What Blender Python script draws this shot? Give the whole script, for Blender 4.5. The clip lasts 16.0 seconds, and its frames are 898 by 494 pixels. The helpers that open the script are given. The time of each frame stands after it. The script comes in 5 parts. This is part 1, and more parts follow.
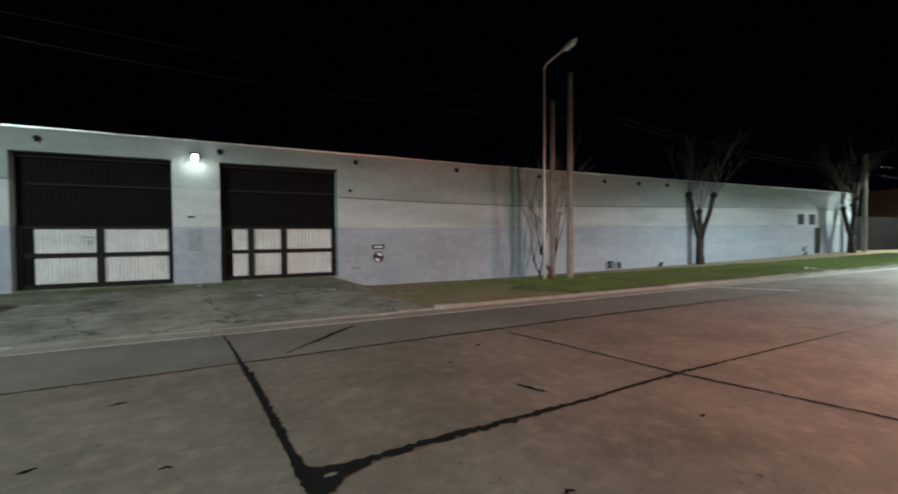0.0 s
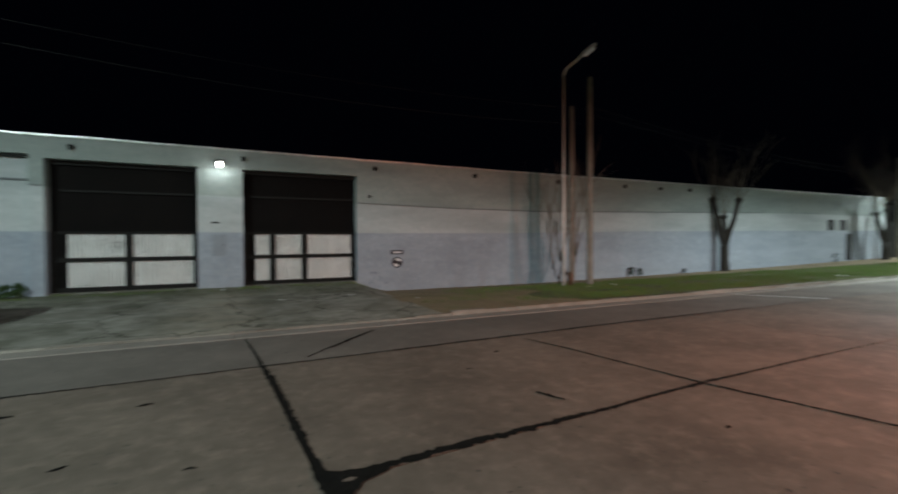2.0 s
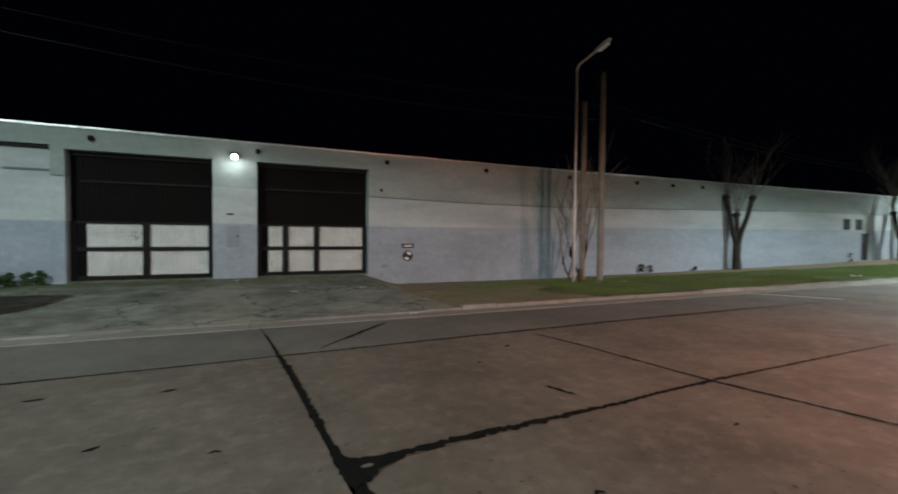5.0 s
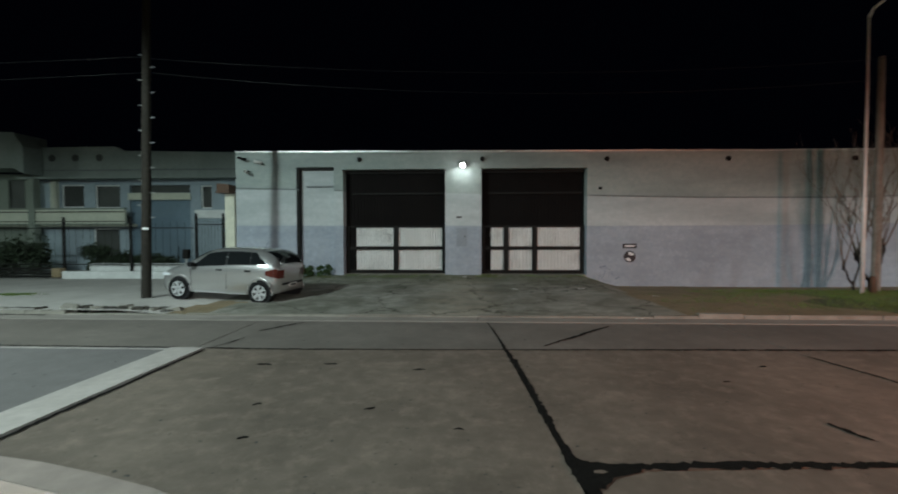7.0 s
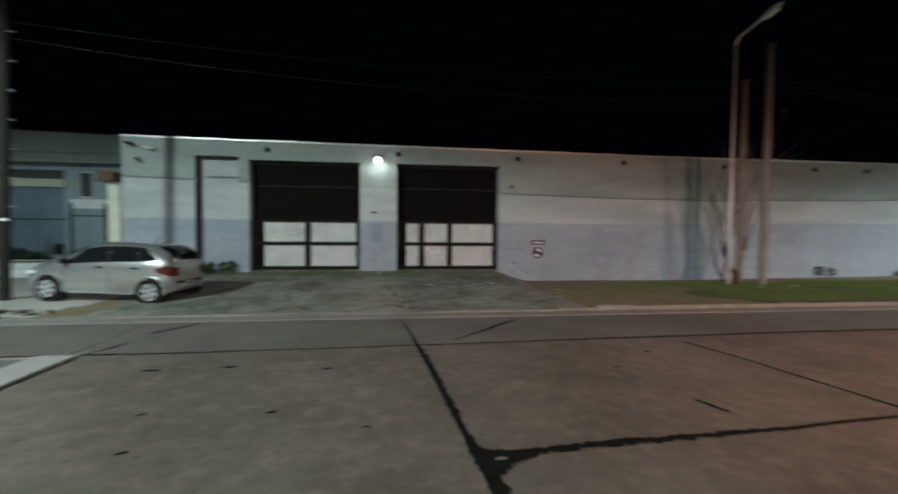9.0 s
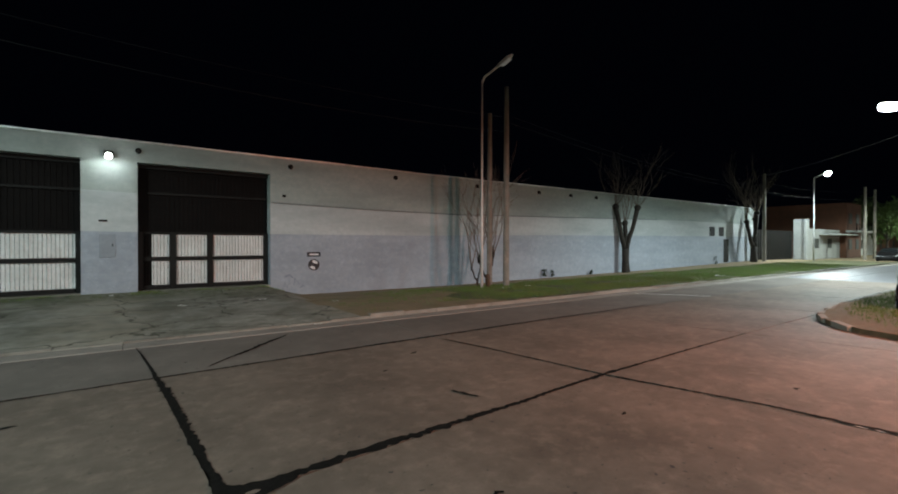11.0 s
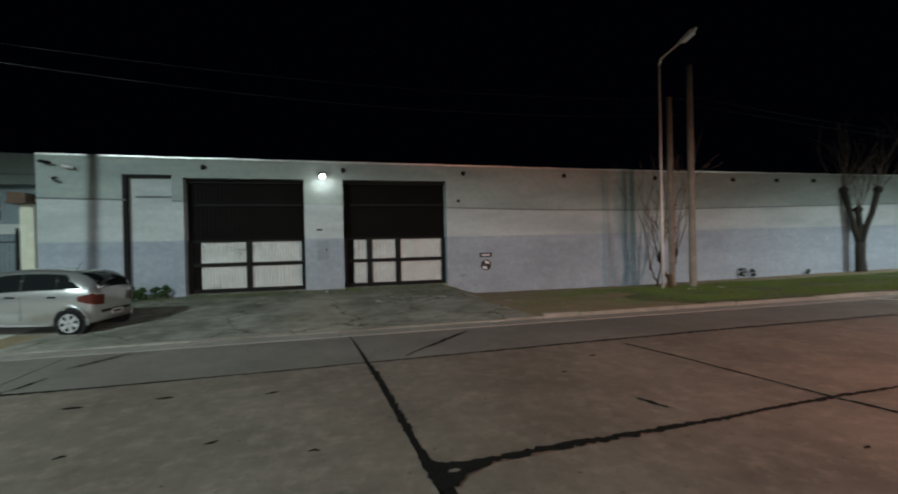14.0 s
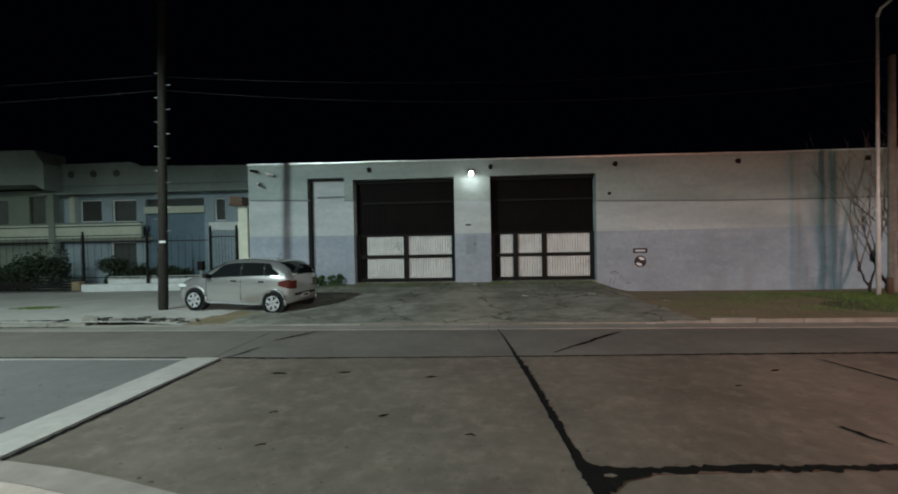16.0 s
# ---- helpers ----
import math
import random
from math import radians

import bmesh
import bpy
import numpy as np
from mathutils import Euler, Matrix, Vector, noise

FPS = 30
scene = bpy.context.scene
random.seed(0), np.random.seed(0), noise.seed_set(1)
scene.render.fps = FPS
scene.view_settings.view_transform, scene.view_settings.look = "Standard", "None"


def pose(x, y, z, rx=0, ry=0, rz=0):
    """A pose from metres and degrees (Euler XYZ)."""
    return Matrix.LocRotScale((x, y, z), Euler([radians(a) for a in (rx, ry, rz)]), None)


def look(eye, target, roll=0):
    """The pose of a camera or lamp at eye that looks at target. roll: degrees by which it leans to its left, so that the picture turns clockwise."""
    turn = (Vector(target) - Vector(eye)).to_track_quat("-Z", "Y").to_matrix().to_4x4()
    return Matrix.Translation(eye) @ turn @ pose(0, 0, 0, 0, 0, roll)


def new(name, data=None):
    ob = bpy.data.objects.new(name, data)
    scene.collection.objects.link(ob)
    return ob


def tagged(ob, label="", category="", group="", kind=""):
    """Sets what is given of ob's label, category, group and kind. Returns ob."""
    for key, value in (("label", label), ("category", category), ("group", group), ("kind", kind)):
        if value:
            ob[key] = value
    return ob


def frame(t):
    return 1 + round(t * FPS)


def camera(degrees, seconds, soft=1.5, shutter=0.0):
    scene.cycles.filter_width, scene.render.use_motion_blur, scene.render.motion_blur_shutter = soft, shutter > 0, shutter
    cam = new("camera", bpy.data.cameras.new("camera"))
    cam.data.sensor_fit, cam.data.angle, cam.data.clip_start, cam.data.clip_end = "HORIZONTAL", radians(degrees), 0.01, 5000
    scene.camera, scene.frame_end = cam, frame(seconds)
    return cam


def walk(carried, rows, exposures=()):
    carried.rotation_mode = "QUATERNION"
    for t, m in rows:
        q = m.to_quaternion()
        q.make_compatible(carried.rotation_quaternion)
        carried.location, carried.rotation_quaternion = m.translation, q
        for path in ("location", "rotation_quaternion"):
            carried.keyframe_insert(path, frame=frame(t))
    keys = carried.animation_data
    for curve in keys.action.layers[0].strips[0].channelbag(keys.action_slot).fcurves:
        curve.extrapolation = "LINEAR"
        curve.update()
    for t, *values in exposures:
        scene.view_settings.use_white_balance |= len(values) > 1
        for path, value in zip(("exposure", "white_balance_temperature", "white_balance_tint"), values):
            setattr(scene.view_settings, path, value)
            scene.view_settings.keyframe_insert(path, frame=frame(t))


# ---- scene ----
cam = camera(90.1, 16.0, soft=1.9, shutter=0.5)
PATH = [
    (0, (0.107, 0.083, 1.911), (1.031, 1.855, 1.858), -0.4),
    (0.5, (0.037, 0.053, 1.925), (0.752, 1.92, 1.871), -0.5),
    (1, (0.011, 0.042, 1.946), (0.567, 1.963, 1.896), -0.7),
    (1.5, (0.017, 0.054, 1.936), (0.552, 1.981, 1.896), -0.6),
    (2, (0.098, 0.079, 1.916), (0.95, 1.888, 1.888), -0.3),
    (2.5, (0.225, 0.095, 1.864), (1.45, 1.676, 1.852), 0.3),
    (3, (0.17, 0.038, 1.936), (1.544, 1.492, 1.911), 0.6),
    (5.5, (-0.056, -0.011, 1.95), (0.501, 1.909, 1.897), 0.4),
    (6, (-0.109, -0.042, 1.968), (0.194, 1.934, 1.927), 0.3),
    (6.5, (-0.143, -0.038, 1.963), (-0.038, 1.958, 1.923), 0.1),
    (7, (-0.177, -0.019, 1.966), (-0.271, 1.978, 1.904), -0.1),
    (7.5, (-0.161, 0.007, 1.952), (-0.394, 1.992, 1.875), -0.2),
    (8, (-0.134, -0.01, 1.958), (-0.397, 1.971, 1.878), -0.2),
    (8.5, (-0.126, -0.006, 1.959), (-0.342, 1.981, 1.878), -0.1),
    (9, (-0.08, -0.018, 1.966), (0.191, 1.962, 1.887), 0.5),
    (9.5, (-0.05, -0.032, 1.949), (0.675, 1.831, 1.875), 1.0),
    (10, (0.033, 0.005, 1.915), (1.034, 1.735, 1.859), 1.2),
    (12.5, (0.204, 0.059, 1.876), (1.397, 1.664, 1.874), -0.3),
    (13, (0.11, -0.001, 1.89), (1.087, 1.744, 1.891), -0.9),
    (13.5, (-0.001, -0.041, 1.934), (0.704, 1.83, 1.929), -1.3),
    (14, (-0.053, -0.039, 1.938), (0.439, 1.899, 1.925), -1.3),
    (14.5, (-0.094, -0.069, 1.959), (0.175, 1.912, 1.936), -1.3),
    (15, (-0.112, -0.078, 1.968), (-0.026, 1.92, 1.938), -1.3),
    (15.5, (-0.134, -0.085, 1.978), (-0.18, 1.914, 1.945), -1.2),
    (16, (-0.157, -0.13, 1.988), (-0.296, 1.865, 1.959), -1.1),
]
EXPOSURE = ((0, 0.35), (0.5, 0.4), (1, 0.1), (1.5, -0.1), (2, 0.0), (2.5, 0.12), (3, 0.15), (5.5, 0.05), (7, 0.08), (8, 0.15), (9, 0.15), (10, 0.15), (12.5, 0.12), (13.5, 0.0), (16, 0.08))
walk(cam, [(t, look(eye, target, roll)) for t, eye, target, roll in PATH], EXPOSURE)

# ---- world and lights ----
world = bpy.data.worlds.new("night")
scene.world = world
world.use_nodes = True
world.node_tree.nodes["Background"].inputs[0].default_value = (0.30, 0.42, 1.0, 1)
world.node_tree.nodes["Background"].inputs[1].default_value = 0.001


def lamp_light(name, place, watts, colour, radius=0.15, target=None, spread=160, blend=0.6):
    kind = "SPOT" if target else "POINT"
    data = bpy.data.lights.new(name, kind)
    data.energy, data.color, data.shadow_soft_size = watts, colour, radius
    ob = new(name, data)
    if target:
        data.spot_size, data.spot_blend = radians(spread), blend
        ob.matrix_world = look(place, target)
    else:
        ob.location = place
    return ob


LED = (0.86, 1.0, 0.90)
# street lamps: one on the near corner behind the viewer, the ones along the street, the floodlight on the wall, a red
# signal; two added fills
lamp_light("street_or_fill_light", (-12.0, 0.6, 8.6), 5800, (0.80, 1.0, 0.99), 0.25, (-12.0, 0.8, 0), 171, 0.2)
lamp_light("street_or_fill_light", (29.7, 5.2, 8.1), 6400, (0.84, 0.99, 1.0), 0.5, (29.7, 5.3, 0), 160, 0.4)
lamp_light("street_or_fill_light", (53.2, 13.6, 8.0), 5200, (0.84, 0.99, 1.0), 0.2, (53.2, 13.2, 0), 165, 0.3)
lamp_light("street_or_fill_light", (63.5, 6.5, 8.0), 3600, LED, 0.2, (63.5, 6.6, 0), 165, 0.3)
lamp_light("street_or_fill_light", (90.0, 9.0, 8.0), 6000, LED, 0.2, (90.0, 9.1, 0), 165, 0.3)
# unseen fill lamp added far left to brighten the upper house
lamp_light("street_or_fill_light", (-44.0, 11.5, 8.6), 2600, (0.78, 1.0, 0.90), 0.25, (-44.0, 11.6, 0), 175, 0.15)
# unseen fill lamp added behind the viewer, wide so that its shadows blur
lamp_light("back_fill_light", (7.2, -24.0, 6.2), 10500, (0.84, 0.98, 1.0), 1.1, (7.2, -23.9, 0), 177, 0.08)
lamp_light("wall_light", (-0.47, 17.95, 4.62), 20, (0.90, 1.0, 0.98), 0.08, (-0.47, 17.9, 0.0), 178, 0.1)
lamp_light("signal_light", (10.6, -3.5, 4.2), 3250, (1.0, 0.36, 0.22), 0.28, (10.6, 3.1, -2.5), 122, 0.6)


# ---- materials ----
def material(name):
    m = bpy.data.materials.new(name)
    m.use_nodes = True
    t = m.node_tree
    return m, t, t.nodes["Principled BSDF"]


def noise_node(t, coords, scale, detail=4.0, rough=0.55, stretch=None):
    n = t.nodes.new("ShaderNodeTexNoise")
    n.inputs["Scale"].default_value, n.inputs["Detail"].default_value, n.inputs["Roughness"].default_value = scale, detail, rough
    if stretch:
        mp = t.nodes.new("ShaderNodeMapping")
        mp.inputs["Scale"].default_value = stretch
        t.links.new(coords, mp.inputs["Vector"])
        coords = mp.outputs["Vector"]
    t.links.new(coords, n.inputs["Vector"])
    return n.outputs["Fac"]


def ramp_node(t, fac, lo, hi, c0=(0, 0, 0, 1), c1=(1, 1, 1, 1)):
    r = t.nodes.new("ShaderNodeValToRGB")
    r.color_ramp.elements[0].position, r.color_ramp.elements[1].position = lo, hi
    r.color_ramp.elements[0].color, r.color_ramp.elements[1].color = c0, c1
    t.links.new(fac, r.inputs["Fac"])
    return r.outputs["Color"]


def mix_node(t, fac, a, b, kind="MIX"):
    m = t.nodes.new("ShaderNodeMix")
    m.data_type, m.blend_type = "RGBA", kind
    for slot, v in ((0, fac), (6, a), (7, b)):
        if isinstance(v, bpy.types.NodeSocket):
            t.links.new(v, m.inputs[slot])
        elif slot == 0:
            m.inputs[0].default_value = v
        else:
            m.inputs[slot].default_value = (*v, 1)
    return m.outputs[2]


def surface(name, base, dark, light=None, big=0.5, fine=9.0, rough=0.8, bump=0.3, metal=0.0, bump_scale=None,
            stretch=None, spots=0.0, spot_colour=(0.03, 0.03, 0.03), random_tint=0.0, coat=0.0, depth=0.01, stain=0.5, spec=0.5, scuff=0.0):
    """A weathered surface: large stains, finer mottling, small spots and relief."""
    m, t, p = material(name)
    co = t.nodes.new("ShaderNodeTexCoord").outputs["Object"]
    stains = ramp_node(t, noise_node(t, co, big, 6, 0.62, stretch), 0.38, 0.68)
    mottled = mix_node(t, ramp_node(t, noise_node(t, co, fine, 5, 0.6), 0.35, 0.7), base, light or tuple(min(1, c * 1.18) for c in base))
    soft = t.nodes.new("ShaderNodeMath")
    soft.operation = "MULTIPLY"
    soft.inputs[1].default_value = stain
    t.links.new(stains, soft.inputs[0])
    col = mix_node(t, soft.outputs[0], mottled, dark)
    if spots:
        dots = ramp_node(t, noise_node(t, co, fine * 2.6, 2, 0.5), 0.70 - 0.06 * spots, 0.76 - 0.06 * spots)
        col = mix_node(t, dots, col, spot_colour)
    if scuff:
        worn = ramp_node(t, noise_node(t, co, 3.4, 10, 0.78), 0.50, 0.72)
        amount = t.nodes.new("ShaderNodeMath")
        amount.operation = "MULTIPLY"
        amount.inputs[1].default_value = scuff
        t.links.new(worn, amount.inputs[0])
        col = mix_node(t, amount.outputs[0], col, tuple(min(1, c * 2.1) for c in base))
    if random_tint:
        info = t.nodes.new("ShaderNodeObjectInfo")
        hsv = t.nodes.new("ShaderNodeHueSaturation")
        mr = t.nodes.new("ShaderNodeMapRange")
        mr.inputs[3].default_value, mr.inputs[4].default_value = 1 - random_tint, 1 + random_tint
        t.links.new(info.outputs["Random"], mr.inputs[0])
        t.links.new(mr.outputs[0], hsv.inputs["Value"])
        t.links.new(col, hsv.inputs["Color"])
        col = hsv.outputs["Color"]
    t.links.new(col, p.inputs["Base Color"])
    p.inputs["Roughness"].default_value, p.inputs["Metallic"].default_value = rough, metal
    p.inputs["Specular IOR Level"].default_value = spec
    if coat:
        p.inputs["Coat Weight"].default_value, p.inputs["Coat Roughness"].default_value = coat, 0.06
    if bump:
        b = t.nodes.new("ShaderNodeBump")
        b.inputs["Strength"].default_value, b.inputs["Distance"].default_value = bump, depth
        t.links.new(noise_node(t, co, bump_scale or fine * 3, 6, 0.65), b.inputs["Height"])
        t.links.new(b.outputs["Normal"], p.inputs["Normal"])
    return m


def glow(name, colour, strength):
    m, t, p = material(name)
    p.inputs["Base Color"].default_value = (0.8, 0.8, 0.8, 1)
    p.inputs["Emission Color"].default_value = (*colour, 1)
    p.inputs["Emission Strength"].default_value = strength
    return m


def plain(name, colour, rough=0.5, metal=0.0, alpha=1.0):
    return surface(name, colour, tuple(c * 0.7 for c in colour), None, 2.0, 30.0, rough, 0.1, metal)


def glass_material(name, colour):
    m, t, p = material(name)
    p.inputs["Base Color"].default_value = (*colour, 1)
    p.inputs["Roughness"].default_value = 0.06
    p.inputs["Specular IOR Level"].default_value = 0.6
    return m


WALL_WHITE = surface("grey_white_paint", (0.46, 0.50, 0.50), (0.30, 0.34, 0.345), (0.54, 0.57, 0.57), 0.55, 6, 0.75, 0.25, stretch=(0.35, 1, 1.8), spots=0.0, stain=0.75)
WALL_GREY = surface("grey_green_paint", (0.315, 0.365, 0.343), (0.200, 0.245, 0.233), (0.38, 0.42, 0.40), 0.5, 6, 0.78, 0.25, stretch=(0.4, 1, 1.8), stain=0.7)
WALL_BLUE = surface("blue_grey_paint", (0.325, 0.365, 0.425), (0.245, 0.285, 0.335), (0.39, 0.43, 0.475), 0.7, 6, 0.7, 0.25, stretch=(0.35, 1, 1.6), spots=0.15, spot_colour=(0.48, 0.5, 0.52), stain=0.7, scuff=0.22)
WALL_CREAM = surface("cream_paint", (0.62, 0.62, 0.50), (0.45, 0.46, 0.38), None, 0.9, 8, 0.75, 0.2)
LEDGE = surface("ledge_plaster", (0.17, 0.19, 0.19), (0.10, 0.11, 0.12), None, 1.2, 8, 0.8, 0.3)
COPING = surface("zinc_coping", (0.62, 0.64, 0.62), (0.30, 0.31, 0.30), None, 2.5, 14, 0.35, 0.4, 0.7)
ROOF = surface("corrugated_roof", (0.10, 0.10, 0.10), (0.06, 0.06, 0.06), None, 1.0, 8, 0.7, 0.2)
CONCRETE = surface("street_concrete", (0.178, 0.143, 0.113), (0.092, 0.074, 0.058), (0.24, 0.195, 0.157), 0.55, 5.0, 0.72, 0.45, bump_scale=60, spots=0.35, spot_colour=(0.06, 0.055, 0.05), random_tint=0.06, depth=0.006, stain=0.75, scuff=0.55)
ASPHALT = surface("worn_asphalt", (0.175, 0.165, 0.16), (0.11, 0.105, 0.10), (0.21, 0.20, 0.195), 0.35, 4, 0.75, 0.5, bump_scale=90, spots=0.2, random_tint=0.05, depth=0.006)
LANE = surface("north_lane_concrete", (0.18, 0.16, 0.14), (0.105, 0.092, 0.08), (0.225, 0.2, 0.175), 0.5, 4, 0.75, 0.45, bump_scale=70, spots=0.2, depth=0.006, stain=0.7, scuff=0.25)
FAR_ROAD = surface("smooth_asphalt", (0.105, 0.11, 0.12), (0.075, 0.078, 0.085), None, 0.2, 5, 0.5, 0.4, bump_scale=80, depth=0.005)
GUTTER = surface("gutter_concrete", (0.30, 0.275, 0.245), (0.18, 0.165, 0.145), None, 0.8, 7, 0.75, 0.4, bump_scale=50)
KERB = surface("kerb_concrete", (0.27, 0.255, 0.22), (0.13, 0.12, 0.095), None, 1.6, 8, 0.85, 0.6, random_tint=0.1)
def driveway_material():
    """Old stained concrete: moss towards the wall, a sandy strip between the two ramps, dark oil and tyre marks."""
    m, t, p = material("driveway_concrete")
    co = t.nodes.new("ShaderNodeTexCoord").outputs["Object"]
    axes = t.nodes.new("ShaderNodeSeparateXYZ")
    t.links.new(co, axes.inputs[0])

    def calc(op, a, b):
        n = t.nodes.new("ShaderNodeMath")
        n.operation, n.use_clamp = op, op == "MULTIPLY"
        for k, v in enumerate((a, b)):
            if isinstance(v, bpy.types.NodeSocket):
                t.links.new(v, n.inputs[k])
            else:
                n.inputs[k].default_value = v
        return n.outputs[0]

    def band(v, points):
        n = t.nodes.new("ShaderNodeFloatCurve")
        r = t.nodes.new("ShaderNodeMapRange")
        lo, hi = points[0][0], points[-1][0]
        r.inputs[1].default_value, r.inputs[2].default_value = lo, hi
        t.links.new(v, r.inputs[0])
        curve = n.mapping.curves[0]
        curve.points[0].location, curve.points[1].location = (0, points[0][1]), (1, points[-1][1])
        for x, y in points[1:-1]:
            curve.points.new((x - lo) / (hi - lo), y)
        for q in curve.points:
            q.handle_type = "VECTOR"
        n.mapping.update()
        t.links.new(r.outputs[0], n.inputs[1])
        return n.outputs[0]

    patches = noise_node(t, co, 0.55, 7, 0.65)
    col = mix_node(t, ramp_node(t, noise_node(t, co, 3.2, 8, 0.7), 0.36, 0.68), (0.25, 0.245, 0.21), (0.42, 0.41, 0.365))
    col = mix_node(t, calc("MULTIPLY", ramp_node(t, patches, 0.42, 0.60), 0.8), col, (0.13, 0.132, 0.10))
    wav = calc("ADD", axes.outputs[0], calc("MULTIPLY", calc("SUBTRACT", noise_node(t, co, 0.9, 5), 0.5), 2.2))
    sand = calc("MULTIPLY", band(wav, ((-9, 0.0), (-1.7, 0.0), (-0.7, 0.85), (0.1, 0.8), (0.9, 0.05), (3.8, 0.05), (5.0, 0.9), (9, 1.0))), ramp_node(t, noise_node(t, co, 2.0, 7, 0.7), 0.32, 0.58))
    col = mix_node(t, calc("MULTIPLY", sand, 0.8), col, (0.43, 0.385, 0.31))
    deep = calc("ADD", axes.outputs[1], calc("MULTIPLY", calc("SUBTRACT", noise_node(t, co, 1.6, 6, 0.65), 0.5), 3.4))
    moss = calc("MULTIPLY", band(deep, ((10, 0.0), (15.2, 0.0), (16.8, 0.5), (18.2, 1.0), (22, 1.0))), ramp_node(t, noise_node(t, co, 4.5, 6, 0.7), 0.35, 0.55))
    col = mix_node(t, calc("MULTIPLY", moss, 0.8), col, (0.085, 0.11, 0.04))
    cracks = t.nodes.new("ShaderNodeTexVoronoi")
    cracks.feature = "DISTANCE_TO_EDGE"
    cracks.inputs["Scale"].default_value = 0.42
    warp = t.nodes.new("ShaderNodeVectorMath")
    jitter = t.nodes.new("ShaderNodeTexNoise")
    jitter.inputs["Scale"].default_value, jitter.inputs["Detail"].default_value = 1.6, 6
    t.links.new(co, jitter.inputs["Vector"])
    t.links.new(co, warp.inputs[0])
    t.links.new(jitter.outputs["Color"], warp.inputs[1])
    t.links.new(warp.outputs[0], cracks.inputs["Vector"])
    col = mix_node(t, calc("MULTIPLY", ramp_node(t, cracks.outputs["Distance"], 0.004, 0.014, (1, 1, 1, 1), (0, 0, 0, 1)), 0.75), col, (0.04, 0.042, 0.03))
    t.links.new(col, p.inputs["Base Color"])
    p.inputs["Roughness"].default_value, p.inputs["Specular IOR Level"].default_value = 0.9, 0.25
    b = t.nodes.new("ShaderNodeBump")
    b.inputs["Strength"].default_value, b.inputs["Distance"].default_value = 0.7, 0.012
    t.links.new(noise_node(t, co, 26, 7, 0.7), b.inputs["Height"])
    t.links.new(b.outputs["Normal"], p.inputs["Normal"])
    return m


DRIVE = driveway_material()
DIRT = surface("dry_dirt", (0.27, 0.205, 0.12), (0.14, 0.12, 0.065), (0.34, 0.26, 0.16), 0.9, 7, 0.95, 0.9, bump_scale=30, depth=0.03)
VERGE_EARTH = surface("trodden_earth", (0.15, 0.11, 0.065), (0.07, 0.065, 0.03), (0.21, 0.155, 0.09), 0.8, 6, 0.95, 0.9, bump_scale=30, depth=0.03)
SOIL = surface("grassy_soil", (0.075, 0.085, 0.035), (0.11, 0.085, 0.05), None, 1.2, 9, 0.95, 0.9, bump_scale=30, depth=0.03)
PAVE = surface("pavement_concrete", (0.53, 0.505, 0.475), (0.35, 0.33, 0.30), None, 0.7, 5, 0.8, 0.35, bump_scale=40, random_tint=0.05)
PINK_PAVE = surface("pale_pavement", (0.60, 0.48, 0.42), (0.42, 0.33, 0.28), None, 1.1, 6, 0.8, 0.35, bump_scale=40)
WARM_KERB = surface("warm_kerb_concrete", (0.36, 0.30, 0.265), (0.22, 0.185, 0.16), None, 1.4, 7, 0.8, 0.5, bump_scale=40)
TAR = surface("joint_tar", (0.010, 0.010, 0.009), (0.005, 0.005, 0.005), (0.02, 0.019, 0.017), 6, 30, 0.85, 0.9, depth=0.01, spec=0.1)
STRIP = surface("pale_concrete_strip", (0.47, 0.43, 0.40), (0.31, 0.285, 0.26), None, 1.6, 8, 0.8, 0.35)
BLADE = surface("grass_blades", (0.085, 0.15, 0.028), (0.16, 0.15, 0.05), (0.12, 0.20, 0.04), 1.2, 4, 0.7, 0)
DRY_BLADE = surface("dry_grass_blades", (0.36, 0.27, 0.13), (0.20, 0.15, 0.06), None, 2, 6, 0.8, 0)
STEEL_DARK = surface("dark_steel", (0.013, 0.013, 0.013), (0.008, 0.008, 0.008), (0.022, 0.02, 0.017), 1.5, 12, 0.65, 0.2, 0.0, spec=0.12)
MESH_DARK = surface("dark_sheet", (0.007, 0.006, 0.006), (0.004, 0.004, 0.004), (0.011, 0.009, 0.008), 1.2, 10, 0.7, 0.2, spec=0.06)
PANEL = surface("white_sheet_panel", (0.83, 0.84, 0.82), (0.60, 0.61, 0.58), None, 1.6, 10, 0.55, 0.2, stain=0.6)
GALV = surface("galvanised_steel", (0.50, 0.51, 0.50), (0.34, 0.34, 0.33), None, 3, 20, 0.45, 0.15, 0.6)
PALE_POLE = surface("white_painted_steel", (0.66, 0.63, 0.60), (0.42, 0.38, 0.35), None, 2, 14, 0.6, 0.15)
POLE_WOOD = surface("weathered_pole_wood", (0.12, 0.09, 0.065), (0.05, 0.04, 0.03), (0.18, 0.14, 0.10), 1.5, 12, 0.85, 0.6, stretch=(4, 4, 0.3))
POLE_DARK = surface("creosoted_pole_wood", (0.026, 0.023, 0.019), (0.013, 0.012, 0.010), (0.045, 0.040, 0.032), 1.5, 12, 0.85, 0.6, stretch=(4, 4, 0.3), spec=0.2)
